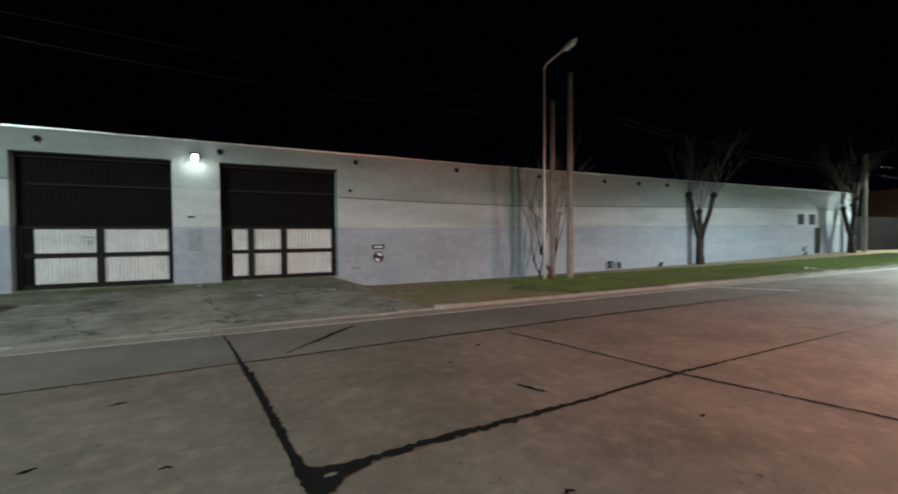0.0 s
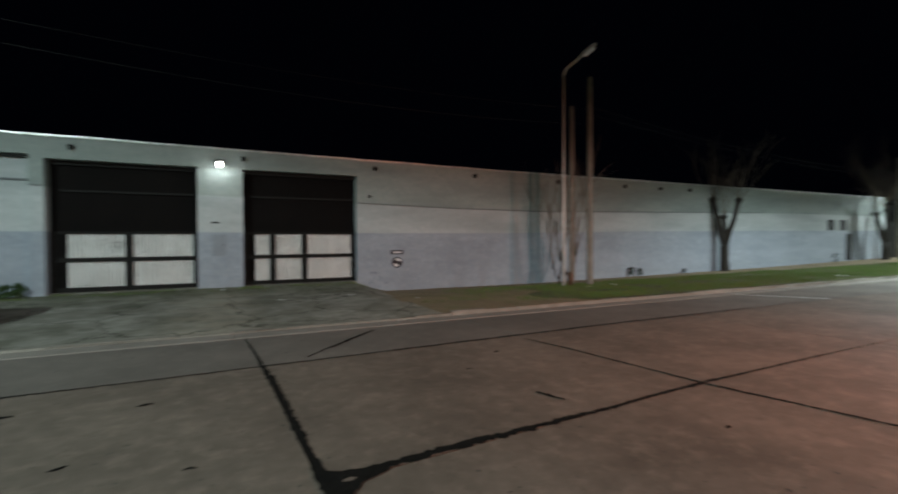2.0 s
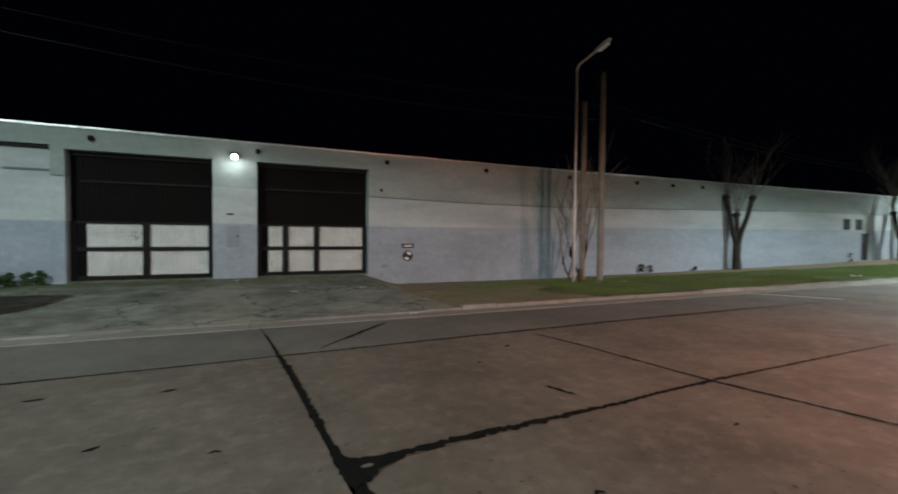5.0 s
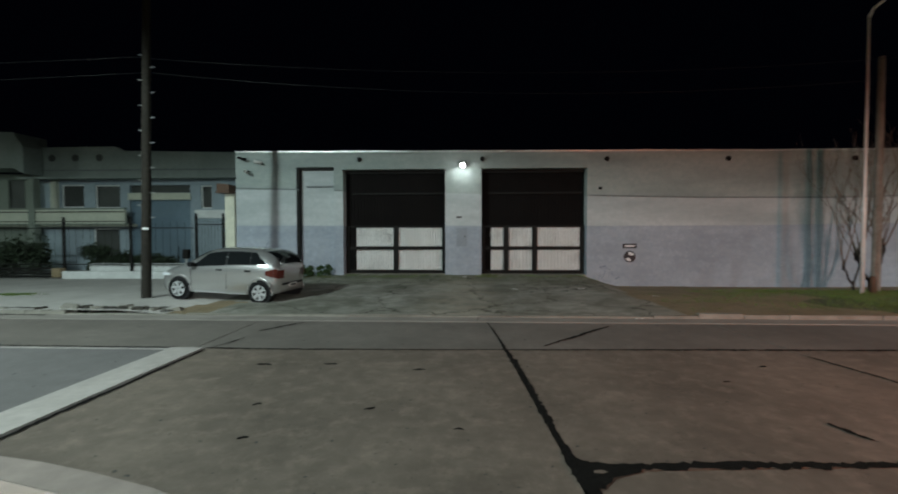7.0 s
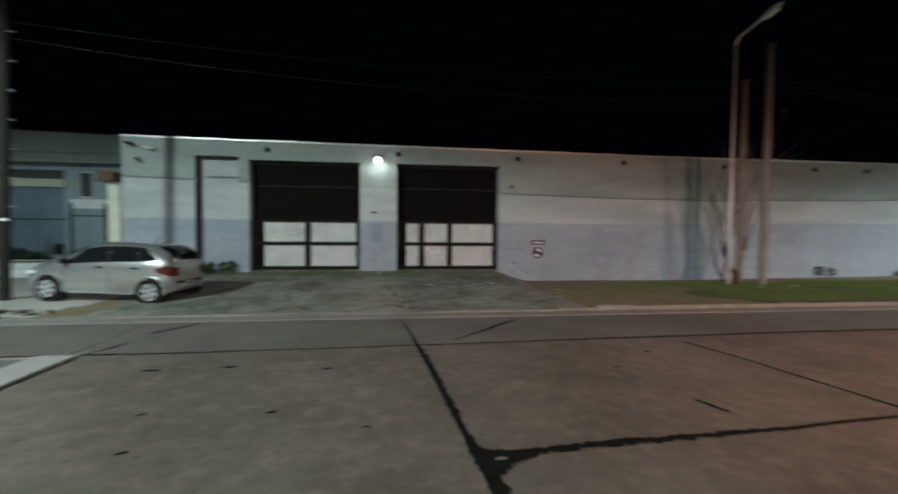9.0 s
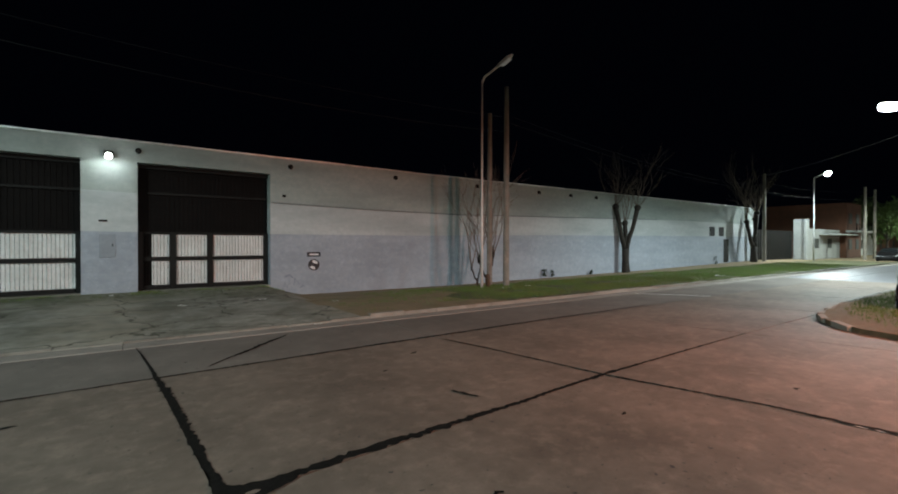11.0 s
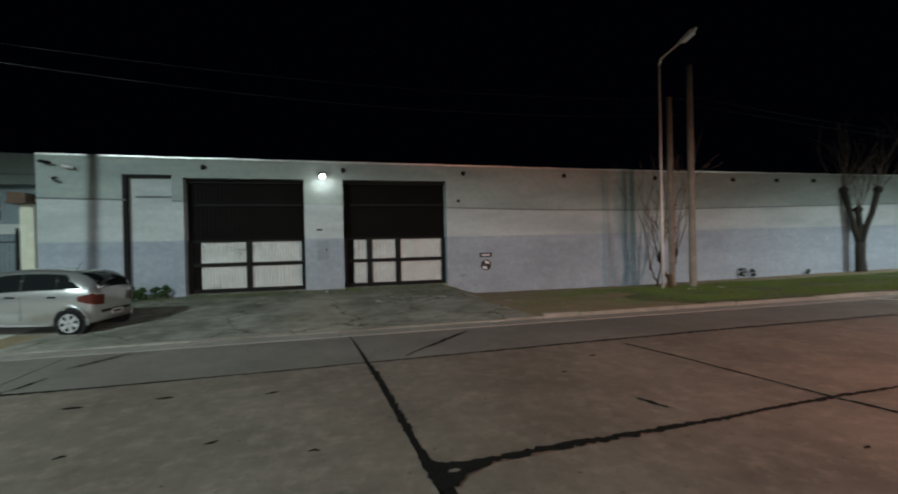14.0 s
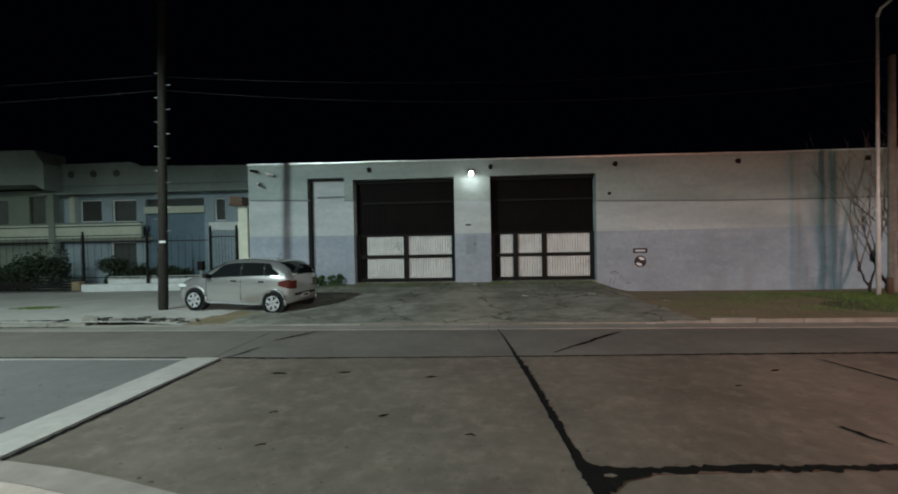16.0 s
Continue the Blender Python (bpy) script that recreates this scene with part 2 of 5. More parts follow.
POLE_CONCRETE = surface("pole_concrete", (0.24, 0.215, 0.18), (0.09, 0.08, 0.065), (0.32, 0.30, 0.26), 1.3, 9, 0.9, 0.5, spots=0.3, stain=0.6)
BARK = surface("tree_bark", (0.026, 0.023, 0.019), (0.012, 0.011, 0.009), (0.045, 0.038, 0.03), 3, 16, 0.9, 0.9, depth=0.02)

# soil colour taken near black to carry the shade under the kerb edge
SOIL_AND_SHADE = surface("dark_soil_and_shade", (0.028, 0.026, 0.02), (0.012, 0.011, 0.009), (0.07, 0.06, 0.045), 2.5, 14, 0.9, 0.8, depth=0.02)
TWIG = surface("twig_bark", (0.17, 0.135, 0.105), (0.06, 0.045, 0.035), None, 3, 16, 0.9, 0.3)
LEAF = surface("tree_leaves", (0.07, 0.13, 0.03), (0.04, 0.08, 0.02), None, 1.2, 5, 0.6, 0)
WEED = surface("weed_leaves", (0.035, 0.07, 0.02), (0.02, 0.04, 0.012), None, 2.5, 8, 0.7, 0)
HEDGE = surface("hedge_leaves", (0.022, 0.036, 0.016), (0.012, 0.02, 0.009), None, 1.2, 5, 0.7, 0)
RUBBER = surface("tyre_rubber", (0.012, 0.012, 0.012), (0.008, 0.008, 0.008), None, 4, 30, 0.9, 0.2, spec=0.1)
BLACK_TRIM = surface("black_plastic", (0.015, 0.015, 0.016), (0.007, 0.007, 0.007), None, 4, 30, 0.55, 0.05, spec=0.2)
SILVER = surface("silver_car_paint", (0.58, 0.58, 0.57), (0.52, 0.52, 0.51), None, 1.5, 40, 0.28, 0.0, 0.75, coat=1.0, stain=0.2)
BLACK_PAINT = surface("black_car_paint", (0.010, 0.010, 0.011), (0.007, 0.007, 0.008), None, 1.5, 40, 0.35, 0.0, 0.0, coat=0.08, spec=0.12)
WHITE_PAINT = surface("white_car_paint", (0.7, 0.7, 0.7), (0.6, 0.6, 0.6), None, 1.5, 40, 0.3, 0.0, 0.0, coat=0.6)
RIM = surface("alloy_rim", (0.66, 0.67, 0.68), (0.5, 0.5, 0.5), None, 4, 30, 0.35, 0.0, 0.5)
CAR_GLASS = glass_material("tinted_glass", (0.012, 0.014, 0.015))
HEADLAMP = glass_material("lamp_lens", (0.75, 0.78, 0.8))
TAIL_RED = surface("red_lens", (0.10, 0.02, 0.014), (0.06, 0.012, 0.008), None, 5, 30, 0.2, 0.0)
PLATE = surface("number_plate", (0.62, 0.62, 0.6), (0.5, 0.5, 0.5), None, 5, 30, 0.5, 0.0)
SIGN_BLACK = surface("black_sign_paint", (0.012, 0.014, 0.02), (0.01, 0.01, 0.012), None, 5, 30, 0.5, 0.0)
SIGN_WHITE = surface("white_sign_paint", (0.72, 0.73, 0.74), (0.6, 0.6, 0.6), None, 5, 30, 0.5, 0.0)
BROWN_TILE = surface("brown_tile_cap", (0.10, 0.055, 0.032), (0.05, 0.03, 0.02), None, 3, 14, 0.7, 0.4)
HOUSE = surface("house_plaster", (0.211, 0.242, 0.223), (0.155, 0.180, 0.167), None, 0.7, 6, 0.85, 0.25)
# green-grey copy of the house plaster, with shade put into its darker colour
HOUSE_GREEN_SHADE = surface("house_plaster_shade", (0.171, 0.198, 0.165), (0.121, 0.143, 0.116), None, 0.7, 6, 0.85, 0.25)
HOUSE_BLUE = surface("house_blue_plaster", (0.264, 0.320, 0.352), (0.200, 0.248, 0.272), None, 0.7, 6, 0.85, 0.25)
CREAM_BAND = surface("balcony_cream", (0.432, 0.446, 0.360), (0.346, 0.360, 0.288), None, 0.9, 7, 0.8, 0.2)
SHUTTER = surface("blue_shutter", (0.120, 0.176, 0.216), (0.080, 0.120, 0.152), None, 0.9, 8, 0.6, 0.2)
BLIND = surface("dark_blind", (0.05, 0.055, 0.05), (0.03, 0.033, 0.03), None, 2, 10, 0.7, 0.1)
LOW_WALL = surface("white_low_wall", (0.66, 0.68, 0.66), (0.45, 0.47, 0.45), None, 1.2, 7, 0.8, 0.3)
BRICK = surface("dull_brick", (0.15, 0.07, 0.045), (0.09, 0.05, 0.035), None, 1.0, 12, 0.9, 0.4)
FAR_WHITE = surface("far_white_wall", (0.36, 0.375, 0.365), (0.24, 0.25, 0.245), None, 0.6, 5, 0.85, 0.2)
PAPER = surface("paper_scrap", (0.75, 0.76, 0.74), (0.6, 0.6, 0.58), None, 8, 30, 0.8, 0.2)
WIRE = surface("cable_black", (0.012, 0.012, 0.012), (0.01, 0.01, 0.01), None, 5, 30, 0.5, 0.0)
LAMP_GLOW = glow("lamp_led", (0.90, 1.0, 0.92), 120)
FLOOD_GLOW = glow("flood_led", (0.92, 1.0, 0.97), 26)
RED_GLOW = glow("red_signal", (1.0, 0.05, 0.04), 12)
WARM_GLOW = glow("headlamp_glow", (1.0, 0.97, 0.9), 8)


# ---- mesh helpers ----
def box(bm, x0, x1, y0, y1, z0, z1, mat=0):
    return hexa(bm, (x0, x1), (y0, y1), (z0, z0), (z1, z1), mat)


def hexa(bm, xs, ys, bottom, top, mat=0):
    """A box whose bottom and top may slope along x."""
    v = [bm.verts.new((x, y, z)) for x, zb, zt in ((xs[0], bottom[0], top[0]), (xs[1], bottom[1], top[1])) for y, z in
         ((ys[0], zb), (ys[1], zb), (ys[1], zt), (ys[0], zt))]
    faces = [(0, 3, 2, 1), (4, 5, 6, 7), (0, 1, 5, 4), (3, 7, 6, 2), (0, 4, 7, 3), (1, 2, 6, 5)]
    out = []
    for f in faces:
        face = bm.faces.new([v[i] for i in f])
        face.material_index = mat
        out.append(face)
    return v


def tube(bm, points, radii, n=10, mat=0, caps=True):
    """A round bar through points."""
    pts = [Vector(p) for p in points]
    rings = []
    for i, p in enumerate(pts):
        d = (pts[min(i + 1, len(pts) - 1)] - pts[max(i - 1, 0)]).normalized()
        side = d.cross((0, 0, 1)) if abs(d.z) < 0.9 else d.cross((1, 0, 0))
        side.normalize()
        up = side.cross(d)
        r = radii[i] if isinstance(radii, (list, tuple)) else radii
        rings.append([bm.verts.new(p + r * (math.cos(a) * side + math.sin(a) * up)) for a in (2 * math.pi * k / n for k in range(n))])
    for a, b in zip(rings, rings[1:]):
        for k in range(n):
            f = bm.faces.new((a[k], a[(k + 1) % n], b[(k + 1) % n], b[k]))
            f.material_index, f.smooth = mat, True
    if caps:
        bm.faces.new(rings[0]).material_index = mat
        bm.faces.new(rings[-1][::-1]).material_index = mat


def mesh_of(name, bm, mats):
    bmesh.ops.recalc_face_normals(bm, faces=bm.faces)
    me = bpy.data.meshes.new(name)
    bm.to_mesh(me)
    bm.free()
    for m in mats if isinstance(mats, (list, tuple)) else [mats]:
        me.materials.append(m)
    return me


def part(name, bm, mats, parent, label=""):
    ob = new(name, mesh_of(name, bm, mats))
    ob.parent = parent
    return tagged(ob, label)


def thing(name, m, label, category, group="", kind=""):
    ob = new(name)
    ob.empty_display_size = 0.2
    ob.matrix_world = m
    return tagged(ob, label, category, group, kind)


def solid(name, bm, mats, label, category, kind="", group=""):
    return tagged(new(name, mesh_of(name, bm, mats)), label, category, group, kind)


def bevelled(bm, width=0.01, segments=2):
    bmesh.ops.recalc_face_normals(bm, faces=bm.faces)
    bmesh.ops.bevel(bm, geom=list(bm.edges), offset=width, segments=segments, profile=0.7, affect="EDGES", clamp_overlap=True)
    return bm


def box_part(name, parent, mats, x0, x1, y0, y1, z0, z1, bevel=0.0, label=""):
    bm = bmesh.new()
    box(bm, x0, x1, y0, y1, z0, z1)
    if bevel:
        bevelled(bm, bevel)
    return part(name, bm, mats, parent, label)


def smooth_all(bm):
    for f in bm.faces:
        f.smooth = True
    return bm


rnd = random.Random(4)
WALL_Y = 18.43


def band_z(x):
    return float(np.interp(x, (-10, 5, 11, 21, 36, 49), (2.30, 2.25, 2.26, 2.40, 2.50, 2.55)))


def top_z(x):
    return float(np.interp(x, (-10.2, -0.5, 13, 49), (5.37, 5.30, 5.22, 5.28)))


def course_z(x):
    return float(np.interp(x, (-10.2, -1, 6, 9, 14, 21, 30, 36), (3.84, 3.6, 3.43, 3.36, 3.33, 3.46, 3.62, 3.72)))


# ---- ground ----
def verge_z(x, y):
    """Height of the ground between the north kerb and the warehouse."""
    at_wall = float(np.interp(x, (-30, -9.0, -6.5, -5, 4.3, 5.6, 13, 31, 49, 60), (-0.08, 0.0, 0.2, 0.24, 0.24, -0.20, -0.22, -0.03, 0.3, 0.2)))
    at_kerb = float(np.interp(x, (-30, -8.6, -7.6, 3.0, 5.6, 60), (0.12, 0.12, 0.045, 0.04, 0.115, 0.125)))
    f = min(1, max(0, (y - 10.35) / (WALL_Y - 10.35)))
    f = max(0.0, (f - 0.35) / 0.65) ** 1.3 if x > 4.5 else f
    return at_kerb + (at_wall - at_kerb) * f


bm = bmesh.new()
box(bm, -400, 600, -400, 400, -1.2, -0.8)
solid("ground", bm, SOIL, "dark soil ground reaching to the horizon", "ground", "structure")


def sheet(name, x0, x1, y0, y1, nx, ny, height, mats, label, category, pick=None):
    bm = bmesh.new()
    grid = [[bm.verts.new((x, y, height(x, y))) for y in np.linspace(y0, y1, ny + 1)] for x in np.linspace(x0, x1, nx + 1)]
    for i in range(nx):
        for j in range(ny):
            f = bm.faces.new((grid[i][j], grid[i + 1][j], grid[i + 1][j + 1], grid[i][j + 1]))
            f.smooth = True
            if pick:
                c = f.calc_center_median()
                f.material_index = pick(c.x, c.y)
    return solid(name, bm, mats, label, category, "structure")


def bumpy(height, amount=0.012, size=1.3):
    return lambda x, y: height(x, y) + amount * noise.noise(Vector((x / size, y / size, 3.1)))


def verge_pick(x, y):
    wobble = 0.5 * noise.noise(Vector((x * 0.5, y * 0.5, 0.3)))
    if x < -7.4 + 0.4 * wobble:
        return 2
    if -8.6 < x < -6.4 + wobble and y < 12.0 + wobble:
        return 1
    if x < 4.7 + wobble + max(0, (13 - y)) * 0.05:
        return 0
    if y > 15.9 + wobble * 0.8 and x > 6.0:
        return 1
    return 3 if x > 9.8 + 3 * wobble else 1


sheet("pavement_north", -60, 60, 10.33, WALL_Y + 0.6, 480, 40, bumpy(verge_z), [DRIVE, DIRT, PAVE, SOIL],
      "stained concrete driveway, worn verge and pavement before the warehouse", "pavement", verge_pick)
sheet("pavement_far", 60, 260, 10.33, 30, 20, 4, lambda x, y: 0.15, [DIRT], "pale dusty far pavement", "pavement")
sheet("yard", -60, -10.2, WALL_Y + 0.6, 30, 24, 8, lambda x, y: -0.07, [PAVE], "paved front yard before the house", "yard")
sheet("yard_far", 49, 260, WALL_Y + 0.6, 60, 20, 8, lambda x, y: 0.12, [DIRT], "dusty ground beside the far lots", "yard")


def ribbon(bm, points, width, step=0.09, jitter=0.35, z=0.006, seed=1, thick=0.004):
    """An uneven flat band along points."""
    r = random.Random(seed)
    pts = [Vector((*p, 0)) for p in points]
    path = []
    for a, b in zip(pts, pts[1:]):
        n = max(1, int((b - a).length / step))
        path += [a.lerp(b, k / n) for k in range(n)]
    path.append(pts[-1])
    rows, total = [], len(path) - 1
    for i, p in enumerate(path):
        d = (path[min(i + 1, total)] - path[max(i - 1, 0)]).normalized()
        side = Vector((-d.y, d.x, 0))
        w = np.interp(i / max(1, total), np.linspace(0, 1, len(width)), width) / 2
        wav = 0.35 * w * noise.noise(p * 1.7 + Vector((seed, 0, 0)))
        l, q = w * (1 + jitter * (r.random() * 2 - 1)) + wav, w * (1 + jitter * (r.random() * 2 - 1)) - wav
        rows.append([bm.verts.new(p + side * l + Vector((0, 0, z))), bm.verts.new(p - side * q + Vector((0, 0, z)))])
    for a, b in zip(rows, rows[1:]):
        bm.faces.new((a[0], a[1], b[1], b[0]))


road = thing("road", pose(0, 0, 0), "patched concrete street with tarred slab joints", "road", "", "structure")
box_part("road_bed", road, TAR, -200, 260, -120, 10.33, -0.5, -0.03, 0, "dark joint filling under the slabs")


def mid_y(x):
    """The joint along the middle of the street."""
    return float(np.interp(x, (-5, 0.74, 5.68, 10.7, 40), (3.75, 3.66, 4.03, 4.15, 4.2)))


def north_y(x):
    """The joint between the slabs and the north lane."""
    return float(np.interp(x, (-5, 0.45, 5.2, 13, 40), (7.41, 7.5, 7.65, 7.8, 7.8)))


def slab(x0a, x0b, x1a, x1b, y0, y1, mat, name="slab"):
    """A street slab: its left edge runs from x0a (near) to x0b (far), its right edge from x1a to x1b; y0 and y1 may be lines."""
    bm = bmesh.new()
    g = 0.012
    near_y, far_y = y0 if callable(y0) else lambda x: y0, y1 if callable(y1) else lambda x: y1
    lo = [bm.verts.new((x, y, -0.06)) for x, y in ((x0a + g, near_y(x0a) + g), (x1a - g, near_y(x1a) + g), (x1b - g, far_y(x1b) - g), (x0b + g, far_y(x0b) - g))]
    hi = [bm.verts.new((v.co.x, v.co.y, 0.0)) for v in lo]
    bm.faces.new(hi)
    for k in range(4):
        bm.faces.new((lo[k], lo[(k + 1) % 4], hi[(k + 1) % 4], hi[k]))
    return part(name, bm, mat, road)


def cross_x(i, y):
    """The i-th joint across the street; they lean a little."""
    if i == 0:
        return -4.70
    if i == 1:
        return float(np.interp(y, (-1, 3.65, 4.3, 4.95, 5.6, 6.6, 7.6, 10.2), (0.98, 0.73, 0.66, 0.62, 0.58, 0.51, 0.41, 0.16)))
    return float(np.interp(y, (-40, -1.5, 0.62, 2.2, 4.03, 5.3, 7.27, 10.2), (10, 6.7, 6.4, 6.18, 5.68, 5.5, 5.15, 4.6))) + 4.95 * (i - 2)


for i in range(0, 7):
    y0 = -0.1 if i == 0 else mid_y
    slab(cross_x(i, 3.8), cross_x(i, 7.5), cross_x(i + 1, 3.8 if i else -0.1), cross_x(i + 1, 7.5), y0, north_y, CONCRETE)
for i in range(0, 5):
    for y0, y1 in ((-0.1, 3.75), (-4.0, -0.1), (-8.0, -4.0), (-40, -8.0)):
        if i == 0 and y1 == 3.75:
            continue
        slab(cross_x(i, y0) if i else -1.2, cross_x(i, y1) if i else -4.70, cross_x(i + 1, y0), cross_x(i + 1, y1), y0, mid_y if y1 == 3.75 else y1, CONCRETE)
END = cross_x(7, 7.5)
slab(END + 0.6, END + 0.0, 260, 260, mid_y, north_y, FAR_ROAD, "asphalt_lane")
slab(END + 0.0, END + 0.2, 260, 260, north_y, 9.82, FAR_ROAD, "asphalt_lane")
slab(-200, -200, -5.27, -5.27, mid_y, north_y, ASPHALT, "asphalt_lane")
slab(-200, -200, -4.9, -4.9, north_y, 9.82, LANE, "concrete_lane")
slab(-4.9, -4.9, 5.2, 5.0, north_y, 9.82, LANE, "concrete_lane")
slab(5.2, 5.0, END, END + 0.2, north_y, 9.82, LANE, "concrete_lane")

# joint tar, laid over the joints in uneven bands; some cracks and dark lines are drawn with it
JOINTS = (
    ([(-4.7, 7.42), (-3.3, 7.40), (-1.9, 7.42), (-0.5, 7.46), (0.45, 7.5), (1.6, 7.54), (3.0, 7.6), (5.2, 7.66), (8.0, 7.75), (13.0, 7.8)], (0.08, 0.065, 0.06, 0.065, 0.10, 0.10, 0.095, 0.065, 0.03), 0),
    ([(0.16, 10.1), (0.27, 9.2), (0.36, 8.2), (0.41, 7.6)], (0.02, 0.035, 0.05, 0.06), 1),
    ([(0.41, 7.6), (0.51, 6.6), (0.58, 5.6), (0.62, 4.95), (0.66, 4.3), (0.70, 3.9), (0.73, 3.62)], (0.06, 0.13, 0.115, 0.11, 0.10, 0.095, 0.11), 14),
    ([(0.73, 3.62), (0.76, 3.3), (0.83, 2.0), (0.98, -1.0)], (0.15, 0.12, 0.10, 0.08), 2),
    ([(0.74, 3.60), (1.0, 3.64), (1.25, 3.73), (1.75, 3.79), (2.15, 3.81), (2.9, 3.84), (4.0, 3.9), (4.9, 3.98), (5.69, 4.03), (6.8, 4.06), (8.2, 4.1), (10.7, 4.15)], (0.09, 0.13, 0.12, 0.09, 0.075, 0.08, 0.06, 0.055, 0.05, 0.035, 0.02), 3),
    ([(0.72, 3.76), (1.0, 3.68), (1.45, 3.77)], (0.15, 0.08, 0.04), 8),
    ([(5.15, 7.27), (5.36, 6.3), (5.5, 5.3), (5.6, 4.6), (5.68, 4.03), (5.82, 3.5), (6.0, 2.85), (6.12, 2.4), (6.18, 2.2), (6.27, 1.58), (6.4, 0.62), (6.7, -1.5)], (0.05, 0.06, 0.055, 0.055, 0.07, 0.05, 0.06, 0.11, 0.05, 0.04, 0.03), 4),
    ([(1.1, 7.75), (1.5, 8.2), (1.9, 8.6), (2.3, 9.05), (2.75, 9.5)], (0.02, 0.05, 0.10, 0.10, 0.04), 5),
    ([(-10.2, 7.46), (-7.5, 7.44), (-5.25, 7.42)], (0.04, 0.05, 0.05), 6),
    ([(-4.65, 7.45), (-4.5, 7.8), (-4.42, 8.2)], (0.03, 0.06, 0.02), 7),
    ([(-4.42, 8.75), (-4.2, 9.1), (-3.85, 9.65)], (0.03, 0.08, 0.03), 15),
    # two dark cracks along the driveway kerb, drawn as tar
    ([(-5.5, 10.36), (-3.6, 10.37), (-2.2, 10.36), (-0.75, 10.38)], (0.04, 0.07, 0.09, 0.06), 10),
    ([(0.5, 10.36), (1.4, 10.35), (2.7, 10.37)], (0.05, 0.12, 0.07), 11),
    # dark line beside the raised strip's right edge, drawn as tar
    ([(-4.67, 3.72), (-4.66, 5.2), (-4.67, 6.6), (-4.66, 7.3)], (0.06, 0.075, 0.06, 0.03), 12),
    # skid mark on the left lane, drawn as tar
    ([(-13.8, 8.95), (-12.8, 8.9), (-11.6, 8.98)], (0.02, 0.07, 0.02), 13),
    ([(3.49, 4.70), (3.54, 4.5), (3.61, 4.32)], (0.05, 0.085, 0.05), 9),
)
STAINS = ((-3.27, 6.54, 0.13), (-2.27, 6.6, 0.11), (-0.91, 6.35, 0.09), (-2.62, 4.97, 0.05), (-0.29, 4.43, 0.05), (-2.36, 4.14, 0.05), (-5.87, 4.69, 0.10), (4.1, 6.7, 0.08), (-1.3, 4.9, 0.06), (2.4, 2.6, 0.05), (4.6, 3.0, 0.05), (7.2, 2.2, 0.06), (3.2, 6.0, 0.05))
for k, (pts, widths, seed) in enumerate(JOINTS):
    bm = bmesh.new()
    ribbon(bm, pts, [w * 0.82 for w in widths], 0.05, 0.6, 0.005 + 0.0004 * k, seed)
    part("joint_tar", bm, TAR, road, "black uneven joint tar and dark street lines")
bm = bmesh.new()
tr = random.Random(5)
lump = [(0.64, 3.98), (0.74, 3.86), (0.86, 3.80), (1.08, 3.78), (1.30, 3.79), (1.22, 3.67), (0.98, 3.55), (0.86, 3.42), (0.76, 3.36), (0.68, 3.42), (0.65, 3.66)]
rim = []
for (ax, ay), (bx, by) in zip(lump, lump[1:] + lump[:1]):
    rim += [(ax + (bx - ax) * f + tr.uniform(-0.015, 0.015), ay + (by - ay) * f + tr.uniform(-0.015, 0.015)) for f in (0, 0.25, 0.5, 0.75)]
hub = bm.verts.new((0.78, 3.66, 0.0135))
ring = [bm.verts.new((x, y, 0.0125)) for x, y in rim]
for k in range(len(ring)):
    bm.faces.new((hub, ring[k], ring[(k + 1) % len(ring)]))
part("joint_tar", bm, TAR, road, "wide lump of black tar where the joints meet")
bm = bmesh.new()
bm.faces.new([bm.verts.new((x, y, 0.016)) for x, y in ((0.83, 3.62), (0.90, 3.61), (0.95, 3.64), (0.90, 3.67), (0.84, 3.655))])
part("concrete_chip", bm, CONCRETE, road, "pale bare chip in the tar")
for k, (sx, sy, sw) in enumerate(STAINS):
    bm = bmesh.new()
    sr = random.Random(k + 90)
    ribbon(bm, [(sx - sw, sy - 0.03), (sx, sy + sr.uniform(-0.03, 0.03)), (sx + sw, sy + sr.uniform(-0.05, 0.05))], (0.02, sw * 0.8, 0.02), 0.04, 0.5, 0.0055, k + 50)
    part("tar_spot", bm, TAR, road, "small black tar spot")
for pts, w in (([(15.5, 10.0), (16.3, 9.0), (17.1, 7.8)], (0.10, 0.12, 0.10)), ([(6.24, 1.50), (6.31, 1.1), (6.40, 0.62)], (0.03, 0.035, 0.03))):
    bm = bmesh.new()
    ribbon(bm, pts, w, 0.08, 0.2, 0.006, 21)
    part("road_marking", bm, PAPER, road, "worn white road marking")

bm = bmesh.new()
ribbon(bm, [(-16, 7.28), (-10, 7.30), (-5.28, 7.31)], (0.06, 0.09, 0.08), 0.1, 0.25, 0.006, 31)
part("pale_seam", bm, STRIP, road, "pale worn seam beside the joint")
bm = bmesh.new()
tube(bm, [(-10.1, 7.75, -0.03), (-10.1, 7.75, 0.008)], [0.34, 0.34], 28)
cover = part("manhole_cover", bm, GUTTER, road, "round pale manhole cover")
bm = bmesh.new()
ribbon(bm, [(-10.1 + 0.37 * math.cos(a * 0.3142), 7.75 + 0.37 * math.sin(a * 0.3142)) for a in range(21)], (0.06, 0.07, 0.05, 0.06), 0.05, 0.3, 0.0095, 33)
part("manhole_rim", bm, TAR, road, "dark rim round the manhole")
# raised pale strip across the left lane
bm = bmesh.new()
